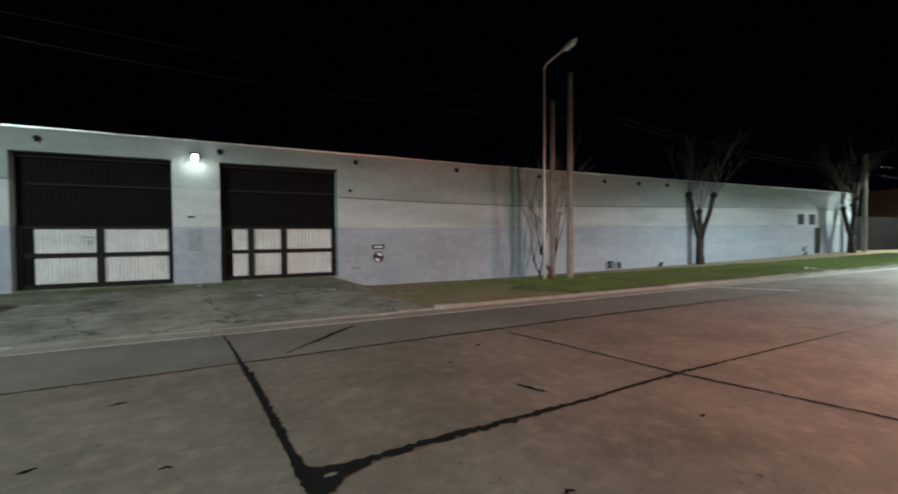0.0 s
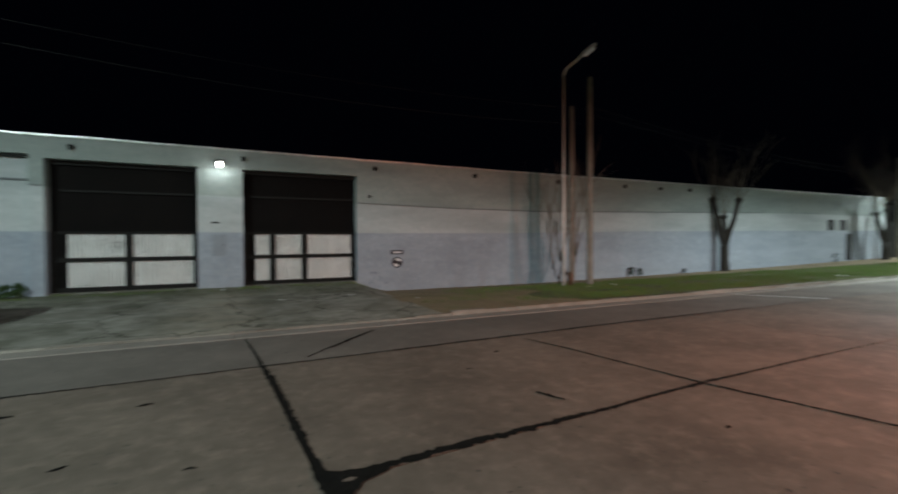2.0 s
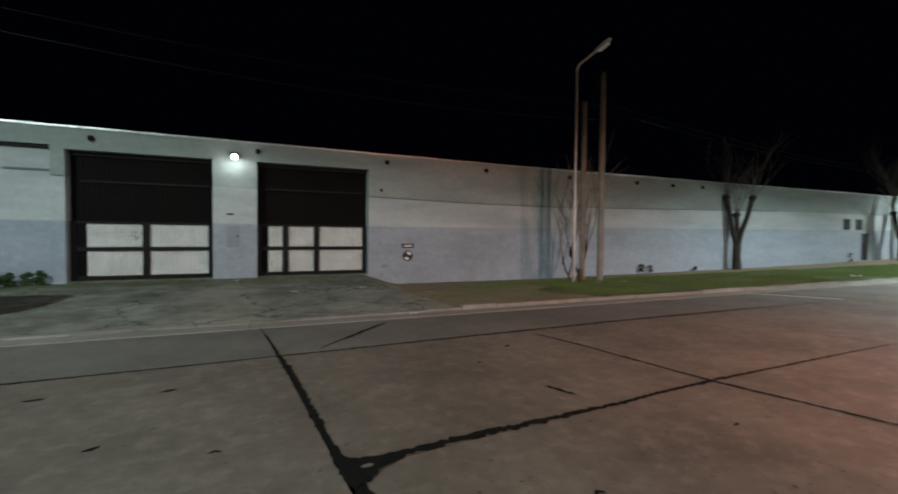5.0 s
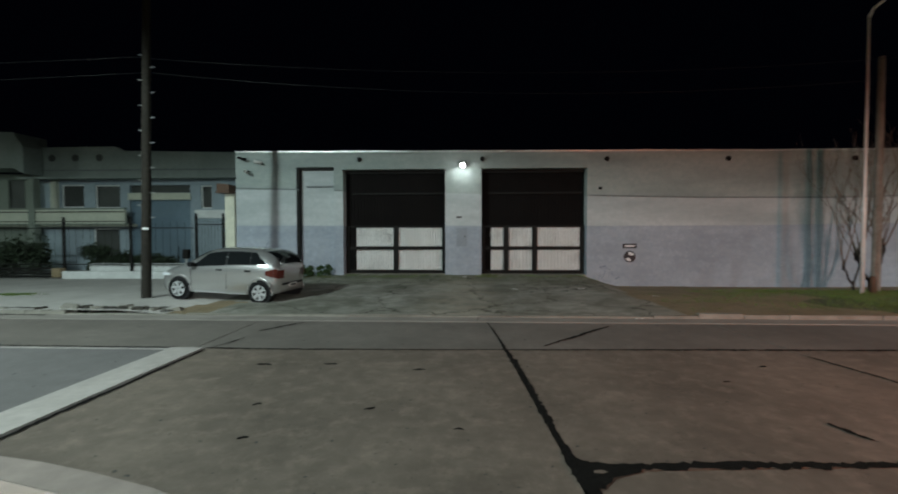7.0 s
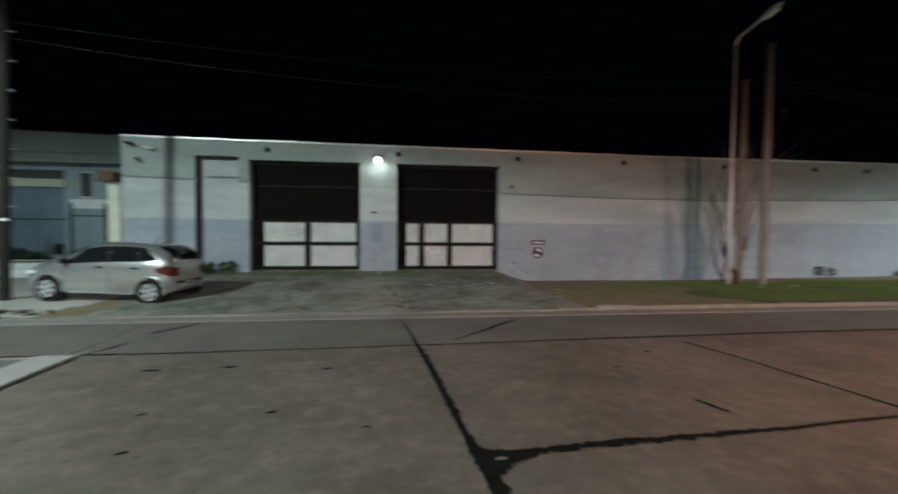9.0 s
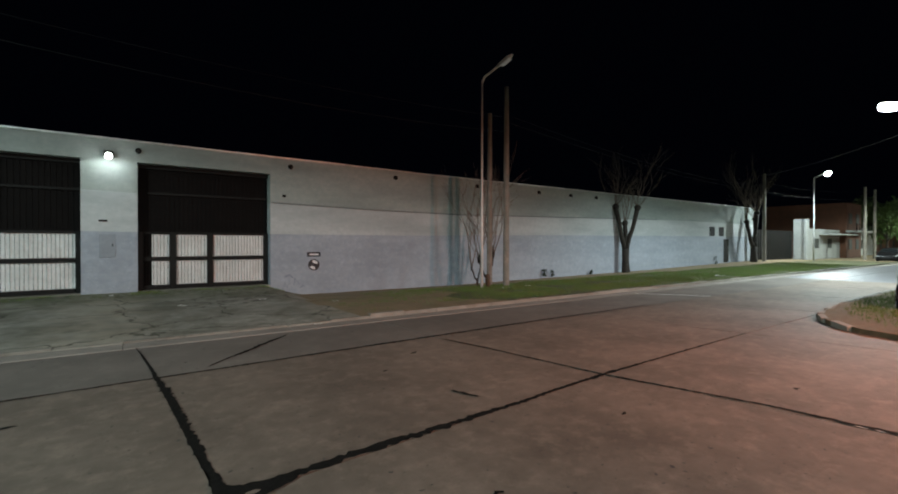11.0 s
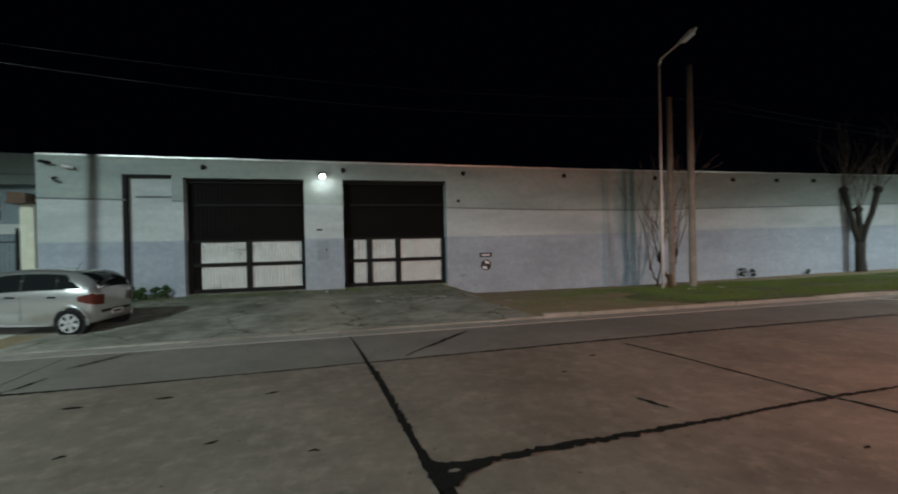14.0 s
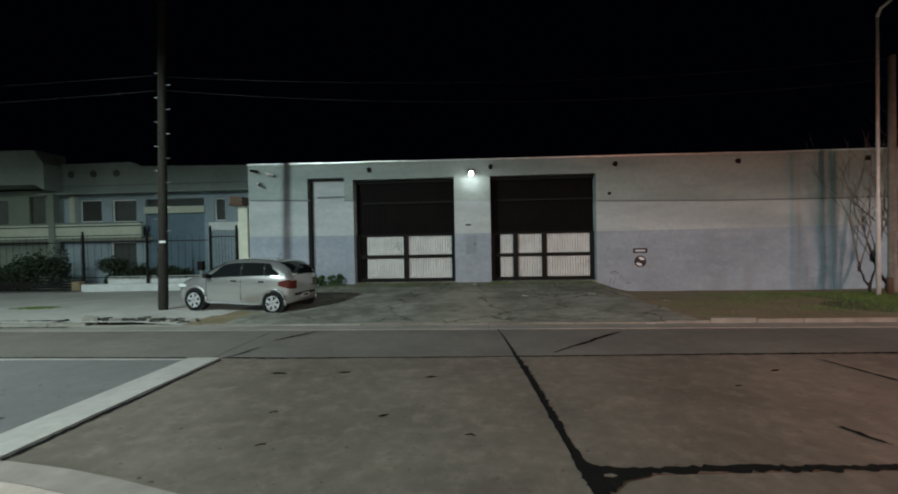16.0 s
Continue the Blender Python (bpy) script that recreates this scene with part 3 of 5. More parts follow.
box(bm, -5.26, -4.70, 3.70, 7.33, -0.05, 0.035)
bevelled(bm, 0.012)
part("concrete_strip", bm, STRIP, road, "pale raised concrete strip")

# gutter and kerbs on the north side
gutter = thing("gutter", pose(0, 0, 0), "pale concrete gutter along the north kerb", "gutter", "", "structure")
x = -60.0
while x < 120:
    box_part("gutter_slab", gutter, GUTTER, x + 0.006, x + 2.994, 9.83, 10.34, -0.08, 0.012)
    x += 3.0
kerb = thing("kerb_north", pose(0, 0, 0), "worn concrete kerb stones along the verge", "kerb", "", "structure")
x = -40.0
while x < 110:
    top = float(np.interp(x + 0.5, (-8.6, -7.6, 3.0, 5.6), (0.125, 0.05, 0.045, 0.12)))
    if -10.2 < x < -8.2:
        top = rnd.uniform(0.0, 0.1)
    bm = bmesh.new()
    d = rnd.uniform(-0.015, 0.015)
    box(bm, x + 0.003, x + 0.997, 10.34 + d, 10.50 + d, -0.1, top + rnd.uniform(-0.012, 0.012))
    bevelled(bm, 0.025)
    part("kerb_stone", bm, KERB, kerb)
    x += 1.0

# the near corner: low kerb, pale pavement, dry grass
CORNER = [(-60, 3.76), (-5.2, 3.74), (-4.5, 3.69), (-3.8, 3.57), (-3.2, 3.42), (-2.6, 3.24), (-2.0, 2.98), (-1.5, 2.58), (-1.25, 2.0), (-1.15, 1.0), (-1.15, -40)]
near = thing("pavement_near", pose(0, 0, 0), "pale pavement corner with a worn rounded kerb", "pavement", "", "structure")


def corner_band(inner, outer, z, mat, name, label=""):
    """A band along the corner, between two distances inside its edge."""
    bm = bmesh.new()
    pts = [Vector((*p, 0)) for p in CORNER]
    rows = []
    for i, p in enumerate(pts):
        d = (pts[min(i + 1, len(pts) - 1)] - pts[max(i - 1, 0)]).normalized()
        side = Vector((d.y, -d.x, 0))
        rows.append([bm.verts.new(p + side * s + Vector((0, 0, zz))) for s, zz in ((outer, -0.08), (outer, z - 0.012), (outer + 0.015, z), (inner, z), (inner, -0.08))])
    for a, b in zip(rows, rows[1:]):
        for k in range(4):
            bm.faces.new((a[k], a[k + 1], b[k + 1], b[k]))
    return part(name, bm, mat, near, label)


corner_band(0.30, 0.0, 0.035, WARM_KERB, "kerb_edge", "worn low concrete kerb")
corner_band(1.38, 0.312, 0.052, PINK_PAVE, "pavement_strip", "pale concrete pavement")
bm = bmesh.new()
inner = [(-60, 2.5), (-5.3, 2.48), (-4.6, 2.43), (-3.95, 2.32), (-3.45, 2.18), (-2.95, 2.0), (-2.62, 1.8), (-2.45, 1.6), (-2.38, 1.3), (-2.31, 0.9), (-2.31, -40), (-60, -40)]
bm.faces.new([bm.verts.new((x, y, 0.045)) for x, y in inner])
part("dirt_ground", bm, DIRT, near, "dry bare earth")

# the far corner with kerb stones
FAR_CORNER = [(12.0, -40), (12.0, 0.4), (12.15, 1.5), (12.6, 2.75), (13.4, 3.5), (14.5, 3.95), (17.0, 4.25), (30.0, 4.35), (240, 4.5)]
corner = thing("verge_south", pose(0, 0, 0), "grassy corner verge edged with broken kerb stones", "verge", "", "structure")
bm = bmesh.new()
vs = [bm.verts.new((x, y, 0.11)) for x, y in FAR_CORNER + [(240, -40)]]
bm.faces.new(vs)
low_edge = [bm.verts.new((v.co.x, v.co.y, -0.1)) for v in vs]
for k in range(len(vs) - 1):
    bm.faces.new((vs[k], vs[k + 1], low_edge[k + 1], low_edge[k]))
part("verge_ground", bm, VERGE_EARTH, corner, "trodden dark earth between the grass")
kr = random.Random(7)
for (ax, ay), (bx, by) in zip(FAR_CORNER[1:-1], FAR_CORNER[2:]):
    length = math.hypot(bx - ax, by - ay)
    n = max(1, int(min(length, 50) / 0.62))
    for k in range(n):
        if kr.random() < 0.05:
            continue
        f = (k + 0.5) / n * min(1, 50 / length)
        m = pose(ax + (bx - ax) * f, ay + (by - ay) * f, 0, kr.uniform(-4, 4), kr.uniform(-4, 4), math.degrees(math.atan2(by - ay, bx - ax)) + kr.uniform(-4, 4))
        bm = bmesh.new()
        box(bm, -0.29, 0.29, -0.075, 0.075, -0.06, 0.13)
        bevelled(bm, 0.025)
        part("kerb_stone", bm, KERB, corner).matrix_local = m


def grass(name, spots, height, mat, label, seed):
    """Blades, each a bent thin triangle."""
    r = random.Random(seed)
    verts, faces = [], []
    for x, y, z, s in spots:
        a, lean, h = r.uniform(0, 6.28), r.uniform(0, 0.6), height * s * r.uniform(0.5, 1.3)
        w = 0.008 + 0.006 * r.random()
        dx, dy = math.cos(a) * w, math.sin(a) * w
        b = r.uniform(0, 6.28)
        lx, ly = math.cos(b) * lean * h, math.sin(b) * lean * h
        k = len(verts)
        verts += [(x - dx, y - dy, z - 0.01), (x + dx, y + dy, z - 0.01), (x + lx, y + ly, z + h)]
        faces.append((k, k + 1, k + 2))
    me = bpy.data.meshes.new(name)
    me.from_pydata(verts, [], faces)
    me.materials.append(mat)
    return tagged(new(name, me), label, "grass", "", "stuff")


gr = random.Random(11)
spots = []
while len(spots) < 95000:
    x = 7.0 + 42 * gr.random() ** 1.6
    y = gr.uniform(10.55, 16.1)
    thick = noise.noise(Vector((x * 0.6, y * 0.6, 5))) + 0.35 * noise.noise(Vector((x * 2, y * 2, 1)))
    if gr.random() < np.interp(x, (7, 9, 11, 13.5), (0.03, 0.16, 0.6, 1)) * (0.75 + thick) and gr.random() < np.interp(y, (10.5, 11.2, 15.2, 16.1), (0.5, 1, 1, 0.15)):
        spots.append((x, y, verge_z(x, y), 0.6 + 0.8 * max(0, thick + 0.3)))
grass("grass", spots, 0.062, BLADE, "short green verge grass along the kerb", 2)
spots = []
while len(spots) < 60000:
    x, y = 12.3 + 32 * gr.random() ** 1.7, gr.uniform(-3.0, 4.2)
    thick = 0.75 + noise.noise(Vector((x * 0.7, y * 0.7, 9))) + 0.4 * noise.noise(Vector((x * 2.1, y * 2.1, 4)))
    edge = np.interp(x, (12.2, 12.8, 13.5, 14.5, 16, 18), (0.6, 1.6, 2.7, 3.4, 3.8, 4.1)) - y
    if gr.random() < np.interp(x, (12.5, 14.5, 17, 20), (0.08, 0.35, 0.6, 1)) * thick and edge > 0 and gr.random() < np.interp(edge, (0, 0.8), (0.3, 1)):
        spots.append((x, y, 0.11, np.interp(x, (13, 17), (0.5, 1.0))))
grass("grass", spots, 0.10, BLADE, "rough green grass on the corner verge", 3)
spots = []
while len(spots) < 16000:
    a, d = gr.uniform(0, 6.28), gr.random() ** 0.6
    x, y = -2.95 + 1.05 * d * math.cos(a), 2.55 + 0.55 * d * math.sin(a)
    if y < np.interp(x, (-4.2, -3.1, -1.95), (3.2, 3.02, 2.55)):
        spots.append((x, y, 0.05, 1.0))
grass("dry_grass", spots, 0.022, DRY_BLADE, "dry yellowed grass on the near corner", 4)
spots = []
for _ in range(1500):
    x, y = gr.gauss(-14.4, 0.33), gr.gauss(13.3, 0.14)
    spots.append((x, y, verge_z(x, y), 0.5))
grass("pavement_weeds", spots, 0.07, BLADE, "flat patch of weeds in the pavement", 7)
spots = []
for _ in range(7000):
    x = gr.uniform(-7.0, 9.5)
    y = gr.choice((gr.gauss(18.25, 0.12), gr.gauss(17.9, 0.25))) if x < 5 else gr.gauss(12.2, 0.9)
    if y < 18.42 and y > 10.6 and noise.noise(Vector((x, y, 2))) > 0.05:
        spots.append((x, y, verge_z(x, y), 0.5))
grass("weeds", spots, 0.08, BLADE, "sparse weeds on the driveway edges", 5)

bm = bmesh.new()
# dark bands laid on the pavement for the undercut's shade and soil
ribbon(bm, [(-16.5, 10.60), (-13.6, 10.58), (-12.0, 10.66), (-10.8, 10.60)], [0.06, 0.10, 0.05, 0.12], 0.12, 0.9, 0.128, 21, 0.02)
ribbon(bm, [(-10.3, 10.66), (-9.2, 10.72), (-8.4, 10.70), (-7.7, 10.80)], [0.16, 0.34, 0.26, 0.18], 0.10, 0.6, 0.128, 22, 0.03)
broken = thing("broken_kerb", pose(0, 0, 0), "crumbled kerb edge with dark soil and loose chunks", "kerb edge")
# this band draws the kerb's dark front face on the gutter
ribbon(bm, [(-24.0, 10.27), (-19.0, 10.25), (-16.0, 10.28), (-13.0, 10.25), (-10.4, 10.27)], [0.05, 0.13, 0.08, 0.15, 0.10], 0.12, 0.8, 0.018, 23, 0.02)
part("dark_gap_band", bm, SOIL_AND_SHADE, broken, "dark bands for the soil and shade of the kerb gap")
kr = random.Random(77)
for k in range(26):
    bm = bmesh.new()
    sx, sy, sz = kr.uniform(0.05, 0.17), kr.uniform(0.05, 0.12), kr.uniform(0.04, 0.08)
    box(bm, -sx, sx, -sy, sy, -sz, sz)
    for v in bm.verts:
        v.co += Vector((kr.uniform(-1, 1) * sx, kr.uniform(-1, 1) * sy, kr.uniform(-1, 1) * sz)) * 0.35
    bevelled(bm, 0.012)
    cx = kr.uniform(-10.3, -7.5) if k < 18 else kr.uniform(-15.5, -10.5)
    ch = part("concrete_chunk", bm, KERB if k % 3 else SOIL_AND_SHADE, broken)
    ch.matrix_local = pose(cx, 10.70 + kr.uniform(-0.2, 0.16), verge_z(cx, 10.7) - 0.015, kr.uniform(-15, 15), kr.uniform(-15, 15), kr.uniform(0, 180))

# ---- warehouse ----
GATES = ((-5.45, -1.2), (0.29, 4.56))
NICHE = (-7.42, -5.83)
GATE_TOP, NICHE_TOP = 4.61, 4.72
wall = thing("wall_north", pose(0, 0, 0), "long two-tone warehouse wall, grey-white over blue-grey paint", "wall", "", "structure")
cuts = [-10.0, -8.6, NICHE[0], NICHE[1], GATES[0][0], GATES[0][1], GATES[1][0], GATES[1][1], 5.4, 8, 11, 14, 17, 20, 23, 27, 31, 35, 39, 42.6, 43.9, 46, 49]
bm = bmesh.new()
for x0, x1 in zip(cuts, cuts[1:]):
    tops = (top_z(x0), top_z(x1))
    if (x0, x1) in GATES:
        hexa(bm, (x0, x1), (WALL_Y, WALL_Y + 0.9), (GATE_TOP, GATE_TOP), tops, 2)
        continue
    y0 = WALL_Y
    bands = (band_z(x0), band_z(x1))
    if (x0, x1) == NICHE:
        hexa(bm, (x0, x1), (WALL_Y, WALL_Y + 0.9), (NICHE_TOP, NICHE_TOP), tops, 2)
        hexa(bm, (x0, x1), (WALL_Y + 0.28, WALL_Y + 0.9), bands, (NICHE_TOP, NICHE_TOP), 0)
        hexa(bm, (x0, x1), (WALL_Y + 0.28, WALL_Y + 0.9), (-0.7, -0.7), bands, 1)
        continue
    hexa(bm, (x0, x1), (y0, WALL_Y + 0.9), (-0.7, -0.7), bands, 1)
    mids = (course_z(x0), course_z(x1))
    hexa(bm, (x0, x1), (y0, WALL_Y + 0.9), bands, mids, 0)
    hexa(bm, (x0, x1), (y0, WALL_Y + 0.9), mids, tops, 2)
part("wall_face", bm, [WALL_WHITE, WALL_BLUE, WALL_GREY], wall)

# narrow plaster course, interrupted by the gates
for spans in ([(-10.0, -7.3), (-5.8, -5.5)], [(4.62, 9), (9, 14), (14, 23), (23, 32)]):
    for x0, x1 in spans:
        bm = bmesh.new()
        hexa(bm, (x0, x1), (WALL_Y - 0.05, WALL_Y + 0.02), (course_z(x0), course_z(x1)), (course_z(x0) + 0.045, course_z(x1) + 0.045))
        part("plaster_course", bm, LEDGE, wall, "thin projecting plaster ledge")
box_part("niche_ledge", wall, LEDGE, NICHE[0] + 0.35, NICHE[1], WALL_Y + 0.2, WALL_Y + 0.3, 3.9, 3.96)
# dark strips drawn for the groove down the niche's edge and for its top edge
box_part("niche_dark_edge", wall, STEEL_DARK, NICHE[0], NICHE[0] + 0.12, WALL_Y + 0.02, WALL_Y + 0.279, -0.1, NICHE_TOP - 0.01)
box_part("niche_dark_edge", wall, STEEL_DARK, NICHE[0] + 0.121, NICHE[1] - 0.01, WALL_Y + 0.1, WALL_Y + 0.279, NICHE_TOP - 0.10, NICHE_TOP - 0.01)
# zinc coping in uneven lengths
x = -10.0
cr = random.Random(3)
while x < 49:
    w = min(cr.uniform(1.6, 2.6), 49 - x)
    bm = bmesh.new()
    d = cr.uniform(-0.012, 0.012)
    hexa(bm, (x + 0.004, x + w - 0.004), (WALL_Y - 0.05, WALL_Y + 0.95), (top_z(x) - 0.02 + d, top_z(x + w) - 0.02 - d), (top_z(x) + 0.035 + d, top_z(x + w) + 0.035 - d))
    part("coping", bm, COPING, wall)
    x += w
# the end pillar at the house, with a brown tiled cap
box_part("end_pillar", wall, WALL_CREAM, -10.42, -10.02, WALL_Y - 0.12, WALL_Y + 0.9, -0.3, 3.62, 0.01, "cream painted end pillar")
bm = bmesh.new()
box(bm, -10.60, -10.03, WALL_Y - 0.5, WALL_Y + 0.4, 3.63, 3.70)
hexa(bm, (-10.57, -10.06), (WALL_Y - 0.46, WALL_Y + 0.4), (3.71, 3.71), (4.02, 3.98))
part("pillar_cap", bm, BROWN_TILE, wall, "brown tiled cap")
# two small windows and a door far along
for wx in (40.2, 41.9):
    box_part("vent_window", wall, STEEL_DARK, wx, wx + 0.9, WALL_Y - 0.03, WALL_Y + 0.02, 2.55, 3.35, 0, "small dark window")
box_part("side_door", wall, STEEL_DARK, 42.8, 43.7, WALL_Y - 0.03, WALL_Y + 0.02, 0.25, 2.3, 0, "dark narrow door")
for hx, hz in ((-4.74, 5.02), (0.32, 5.0), (5.32, 4.96), (10.07, 4.93), (14.9, 4.9), (19.5, 4.88), (22.3, 4.88), (24.8, 4.9)):
    bm = bmesh.new()
    tube(bm, [(hx, WALL_Y + 0.05, hz), (hx, WALL_Y - 0.10, hz - 0.01)], [0.09, 0.09], 12)
    tube(bm, [(hx, WALL_Y - 0.02, hz - 0.02), (hx, WALL_Y - 0.14, hz - 0.09)], [0.07, 0.05], 10)
    part("drain_spout", bm, STEEL_DARK, wall, "dark round drain spout")
box_part("pipe_stub", wall, STEEL_DARK, 5.02, 5.14, WALL_Y - 0.06, WALL_Y + 0.01, 3.72, 3.82, 0.01)
# painted sign: a dark plate over a round mark
sign = thing("wall_sign", pose(6.27, WALL_Y - 0.004, 1.0), "dark plate above a round black and white painted emblem", "sign")
bm = bmesh.new()
box(bm, -0.28, 0.28, -0.012, 0.0, 0.34, 0.53)
bevelled(bm, 0.004, 1)
part("plate", bm, SIGN_BLACK, sign, "black rectangular plate")
box_part("lettering_bar", sign, SIGN_WHITE, -0.19, 0.19, -0.018, -0.013, 0.40, 0.465, 0, "unreadable white lettering")
bm = bmesh.new()
tube(bm, [(0, 0.0, 0), (0, -0.012, 0)], [0.235, 0.235], 28)
part("disc", bm, SIGN_BLACK, sign, "black round emblem")
for a0 in (0.35, 0.35 + math.pi):
    bm = bmesh.new()
    arc = [Vector((0.185 * math.cos(a0 + k * 0.16), -0.0165, 0.185 * math.sin(a0 + k * 0.16))) for k in range(11)]
    tip = [Vector((0.07 * math.cos(a0 + 1.5 - k * 0.25), -0.0165, 0.07 * math.sin(a0 + 1.5 - k * 0.25))) for k in range(6)]
    bm.faces.new([bm.verts.new(p) for p in arc + tip])
    part("emblem_mark", bm, SIGN_WHITE, sign, "white curved mark")
# grey cover on the pillar between the gates
panel = thing("meter_cover", pose(-0.52, WALL_Y - 0.004, 1.8), "flat grey painted meter cover on the pillar", "cover")
bm = bmesh.new()
box(bm, -0.21, 0.21, -0.02, 0.0, -0.38, 0.38)
bevelled(bm, 0.006, 1)
part("cover", bm, surface("grey_cover", (0.27, 0.30, 0.335), (0.21, 0.24, 0.27), None, 2, 10, 0.7, 0.1), panel)
box_part("latch", panel, STEEL_DARK, 0.12, 0.15, -0.028, -0.021, -0.03, 0.06)
tag = thing("wall_plate", pose(-0.62, WALL_Y - 0.003, 2.62), "small dark plate on the pillar", "plate")
box_part("plate", tag, STEEL_DARK, -0.13, 0.10, -0.015, 0, -0.03, 0.03, 0.004)
# roof behind the wall
bm = bmesh.new()
hexa(bm, (-10.0, 49), (WALL_Y + 0.9, WALL_Y + 30), (4.6, 4.6), (4.9, 4.9))
solid("warehouse_roof", bm, ROOF, "dark flat warehouse roof behind the parapet", "roof", "structure")
bm = bmesh.new()
box(bm, 48.7, 49.0, WALL_Y + 0.9, WALL_Y + 30, -0.7, 4.6)
box(bm, -10.0, -9.7, WALL_Y + 6.1, WALL_Y + 30, -0.7, 4.6)
solid("wall_side", bm, WALL_WHITE, "plain side walls of the warehouse", "wall", "structure")


def ridged_panel(parent, x0, x1, z0, z1):
    """One folded white sheet."""
    bm = bmesh.new()
    m = max(4, int((x1 - x0) / 0.035))
    rows = [[bm.verts.new((x0 + (x1 - x0) * k / m, 0.05 + (0.012 if k % 4 > 1 else 0), z)) for z in (z0, z1)] for k in range(m + 1)]
    back = [[bm.verts.new((x0 + (x1 - x0) * k / m, 0.075, z)) for z in (z0, z1)] for k in range(m + 1)]
    for k in range(m):
        bm.faces.new((rows[k][0], rows[k + 1][0], rows[k + 1][1], rows[k][1]))
        bm.faces.new((rows[k][1], rows[k + 1][1], back[k + 1][1], back[k][1]))
        bm.faces.new((back[k][0], back[k + 1][0], rows[k + 1][0], rows[k][0]))
    return part("panel", bm, PANEL, parent, "dusty white sheet panel")


def gate(x0, x1, posts, bare, label):
    """A two-storey sliding gate in its recess: dark sheet above, barred white panels below."""
    g = thing("sliding_gate", pose(x0, WALL_Y + 0.42, 0.26), label, "gate", "warehouse gates")
    w, top, mid, rail = x1 - x0, GATE_TOP - 0.26, 1.98, 1.02
    box_part("threshold", g, DRIVE, 0.0, w, -0.40, 0.45, -0.5, 0.0)
    # upper sheet in vertical ribs
    sheet_part = box_part("upper_sheet", g, MESH_DARK, 0, w, 0.08, 0.12, mid + 0.02, top, 0, "nearly black ribbed upper sheet")
    n = int(w / 0.14)
    for k in range(n):
        box_part("rib", sheet_part, MESH_DARK, k * w / n, (k + 0.55) * w / n, 0.055, 0.079, mid + 0.02, top)
    box_part("upper_rail", g, STEEL_DARK, 0.3, w - 0.05, -0.03, 0.018, 3.33, 3.41, 0.01)
    box_part("top_rail", g, STEEL_DARK, 0, w, -0.05, 0.015, top - 0.14, top - 0.01, 0.01)
    edges = [0.08, *posts, w - 0.08]
    for px in edges:
        wd = 0.105 if px in posts else 0.08
        box_part("post", g, STEEL_DARK, px - wd, px + wd, -0.045, 0.04, 0.0, mid + 0.04, 0.01)
    for z, hgt in ((0.03, 0.085), (rail, 0.085), (mid - 0.03, 0.05)):
        for a, b in zip(edges, edges[1:]):
            box_part("rail", g, STEEL_DARK, a + 0.106, b - 0.106, -0.035, 0.03, z - hgt * 0.2, z + hgt * 1.5, 0.008)
    for a, b in zip(edges, edges[1:]):
        for z0, z1 in ((0.15, rail - 0.02), (rail + 0.13, mid - 0.045)):
            start = a + 0.09 + (bare if a == edges[0] else 0)
            ridged_panel(g, start, b - 0.09, z0, z1)
            # near-black sheet drawn where the bars show only jamb shade and gap
            if bare and a == edges[0]:
                box_part("panel", g, MESH_DARK, a + 0.09, start - 0.005, 0.05, 0.07, z0, z1, 0, "dark sheet for the shaded opening behind the bars")
    k = 0.14
    while k < w - 0.1:
        bm = bmesh.new()
        tube(bm, [(k, -0.012, 0.12), (k, -0.012, mid - 0.03)], 0.0075, 6)
        part("bar", bm, STEEL_DARK, g)
        k += 0.105
    return g


gate(*GATES[0], [2.15], 0.27, "tall dark steel gate with white lower panels")
gate(*GATES[1], [1.04, 2.22], 0.24, "tall dark steel gate with a white wicket door")
# scrawled paint marks on the blue wall and on one gate panel
def scrawl(name, m, strokes, mat, label):
    s = thing(name, m, label, "paint marks")
    for k, pts in enumerate(strokes):
        bm = bmesh.new()
        rows = [(bm.verts.new((x, -0.002 - 0.0003 * k, z + 0.012)), bm.verts.new((x + 0.004, -0.002 - 0.0003 * k, z - 0.012))) for x, z in pts]
        for a, c in zip(rows, rows[1:]):
            bm.faces.new((a[0], a[1], c[1], c[0]))
        part("stroke", bm, mat, s)
    return s


MARK = surface("faded_blue_marker", (0.10, 0.125, 0.17), (0.07, 0.09, 0.12), None, 4, 20, 0.8, 0.0)
MARK_GREY = surface("grey_scrawl", (0.13, 0.14, 0.14), (0.08, 0.08, 0.08), None, 4, 20, 0.8, 0.0)
scrawl("paint_scrawl", pose(5.0, WALL_Y, 0.0), [[(0.0, 0.05), (0.12, 0.3), (0.2, 0.1), (0.3, 0.42)], [(0.45, 0.2), (0.5, 0.5), (0.62, 0.25)], [(0.1, 0.55), (0.3, 0.62), (0.42, 0.5)], [(0.7, 0.1), (0.85, 0.16)]], MARK, "faded blue scrawl low on the painted wall")
scrawl("paint_scrawl", pose(-3.9, WALL_Y + 0.40, 1.62), [[(0.0, 0.0), (0.18, 0.22), (0.3, 0.12), (0.5, 0.36)], [(0.12, 0.3), (0.34, 0.3)], [(0.22, 0.02), (0.4, 0.14)]], MARK_GREY, "grey scrawl on the white gate panel")
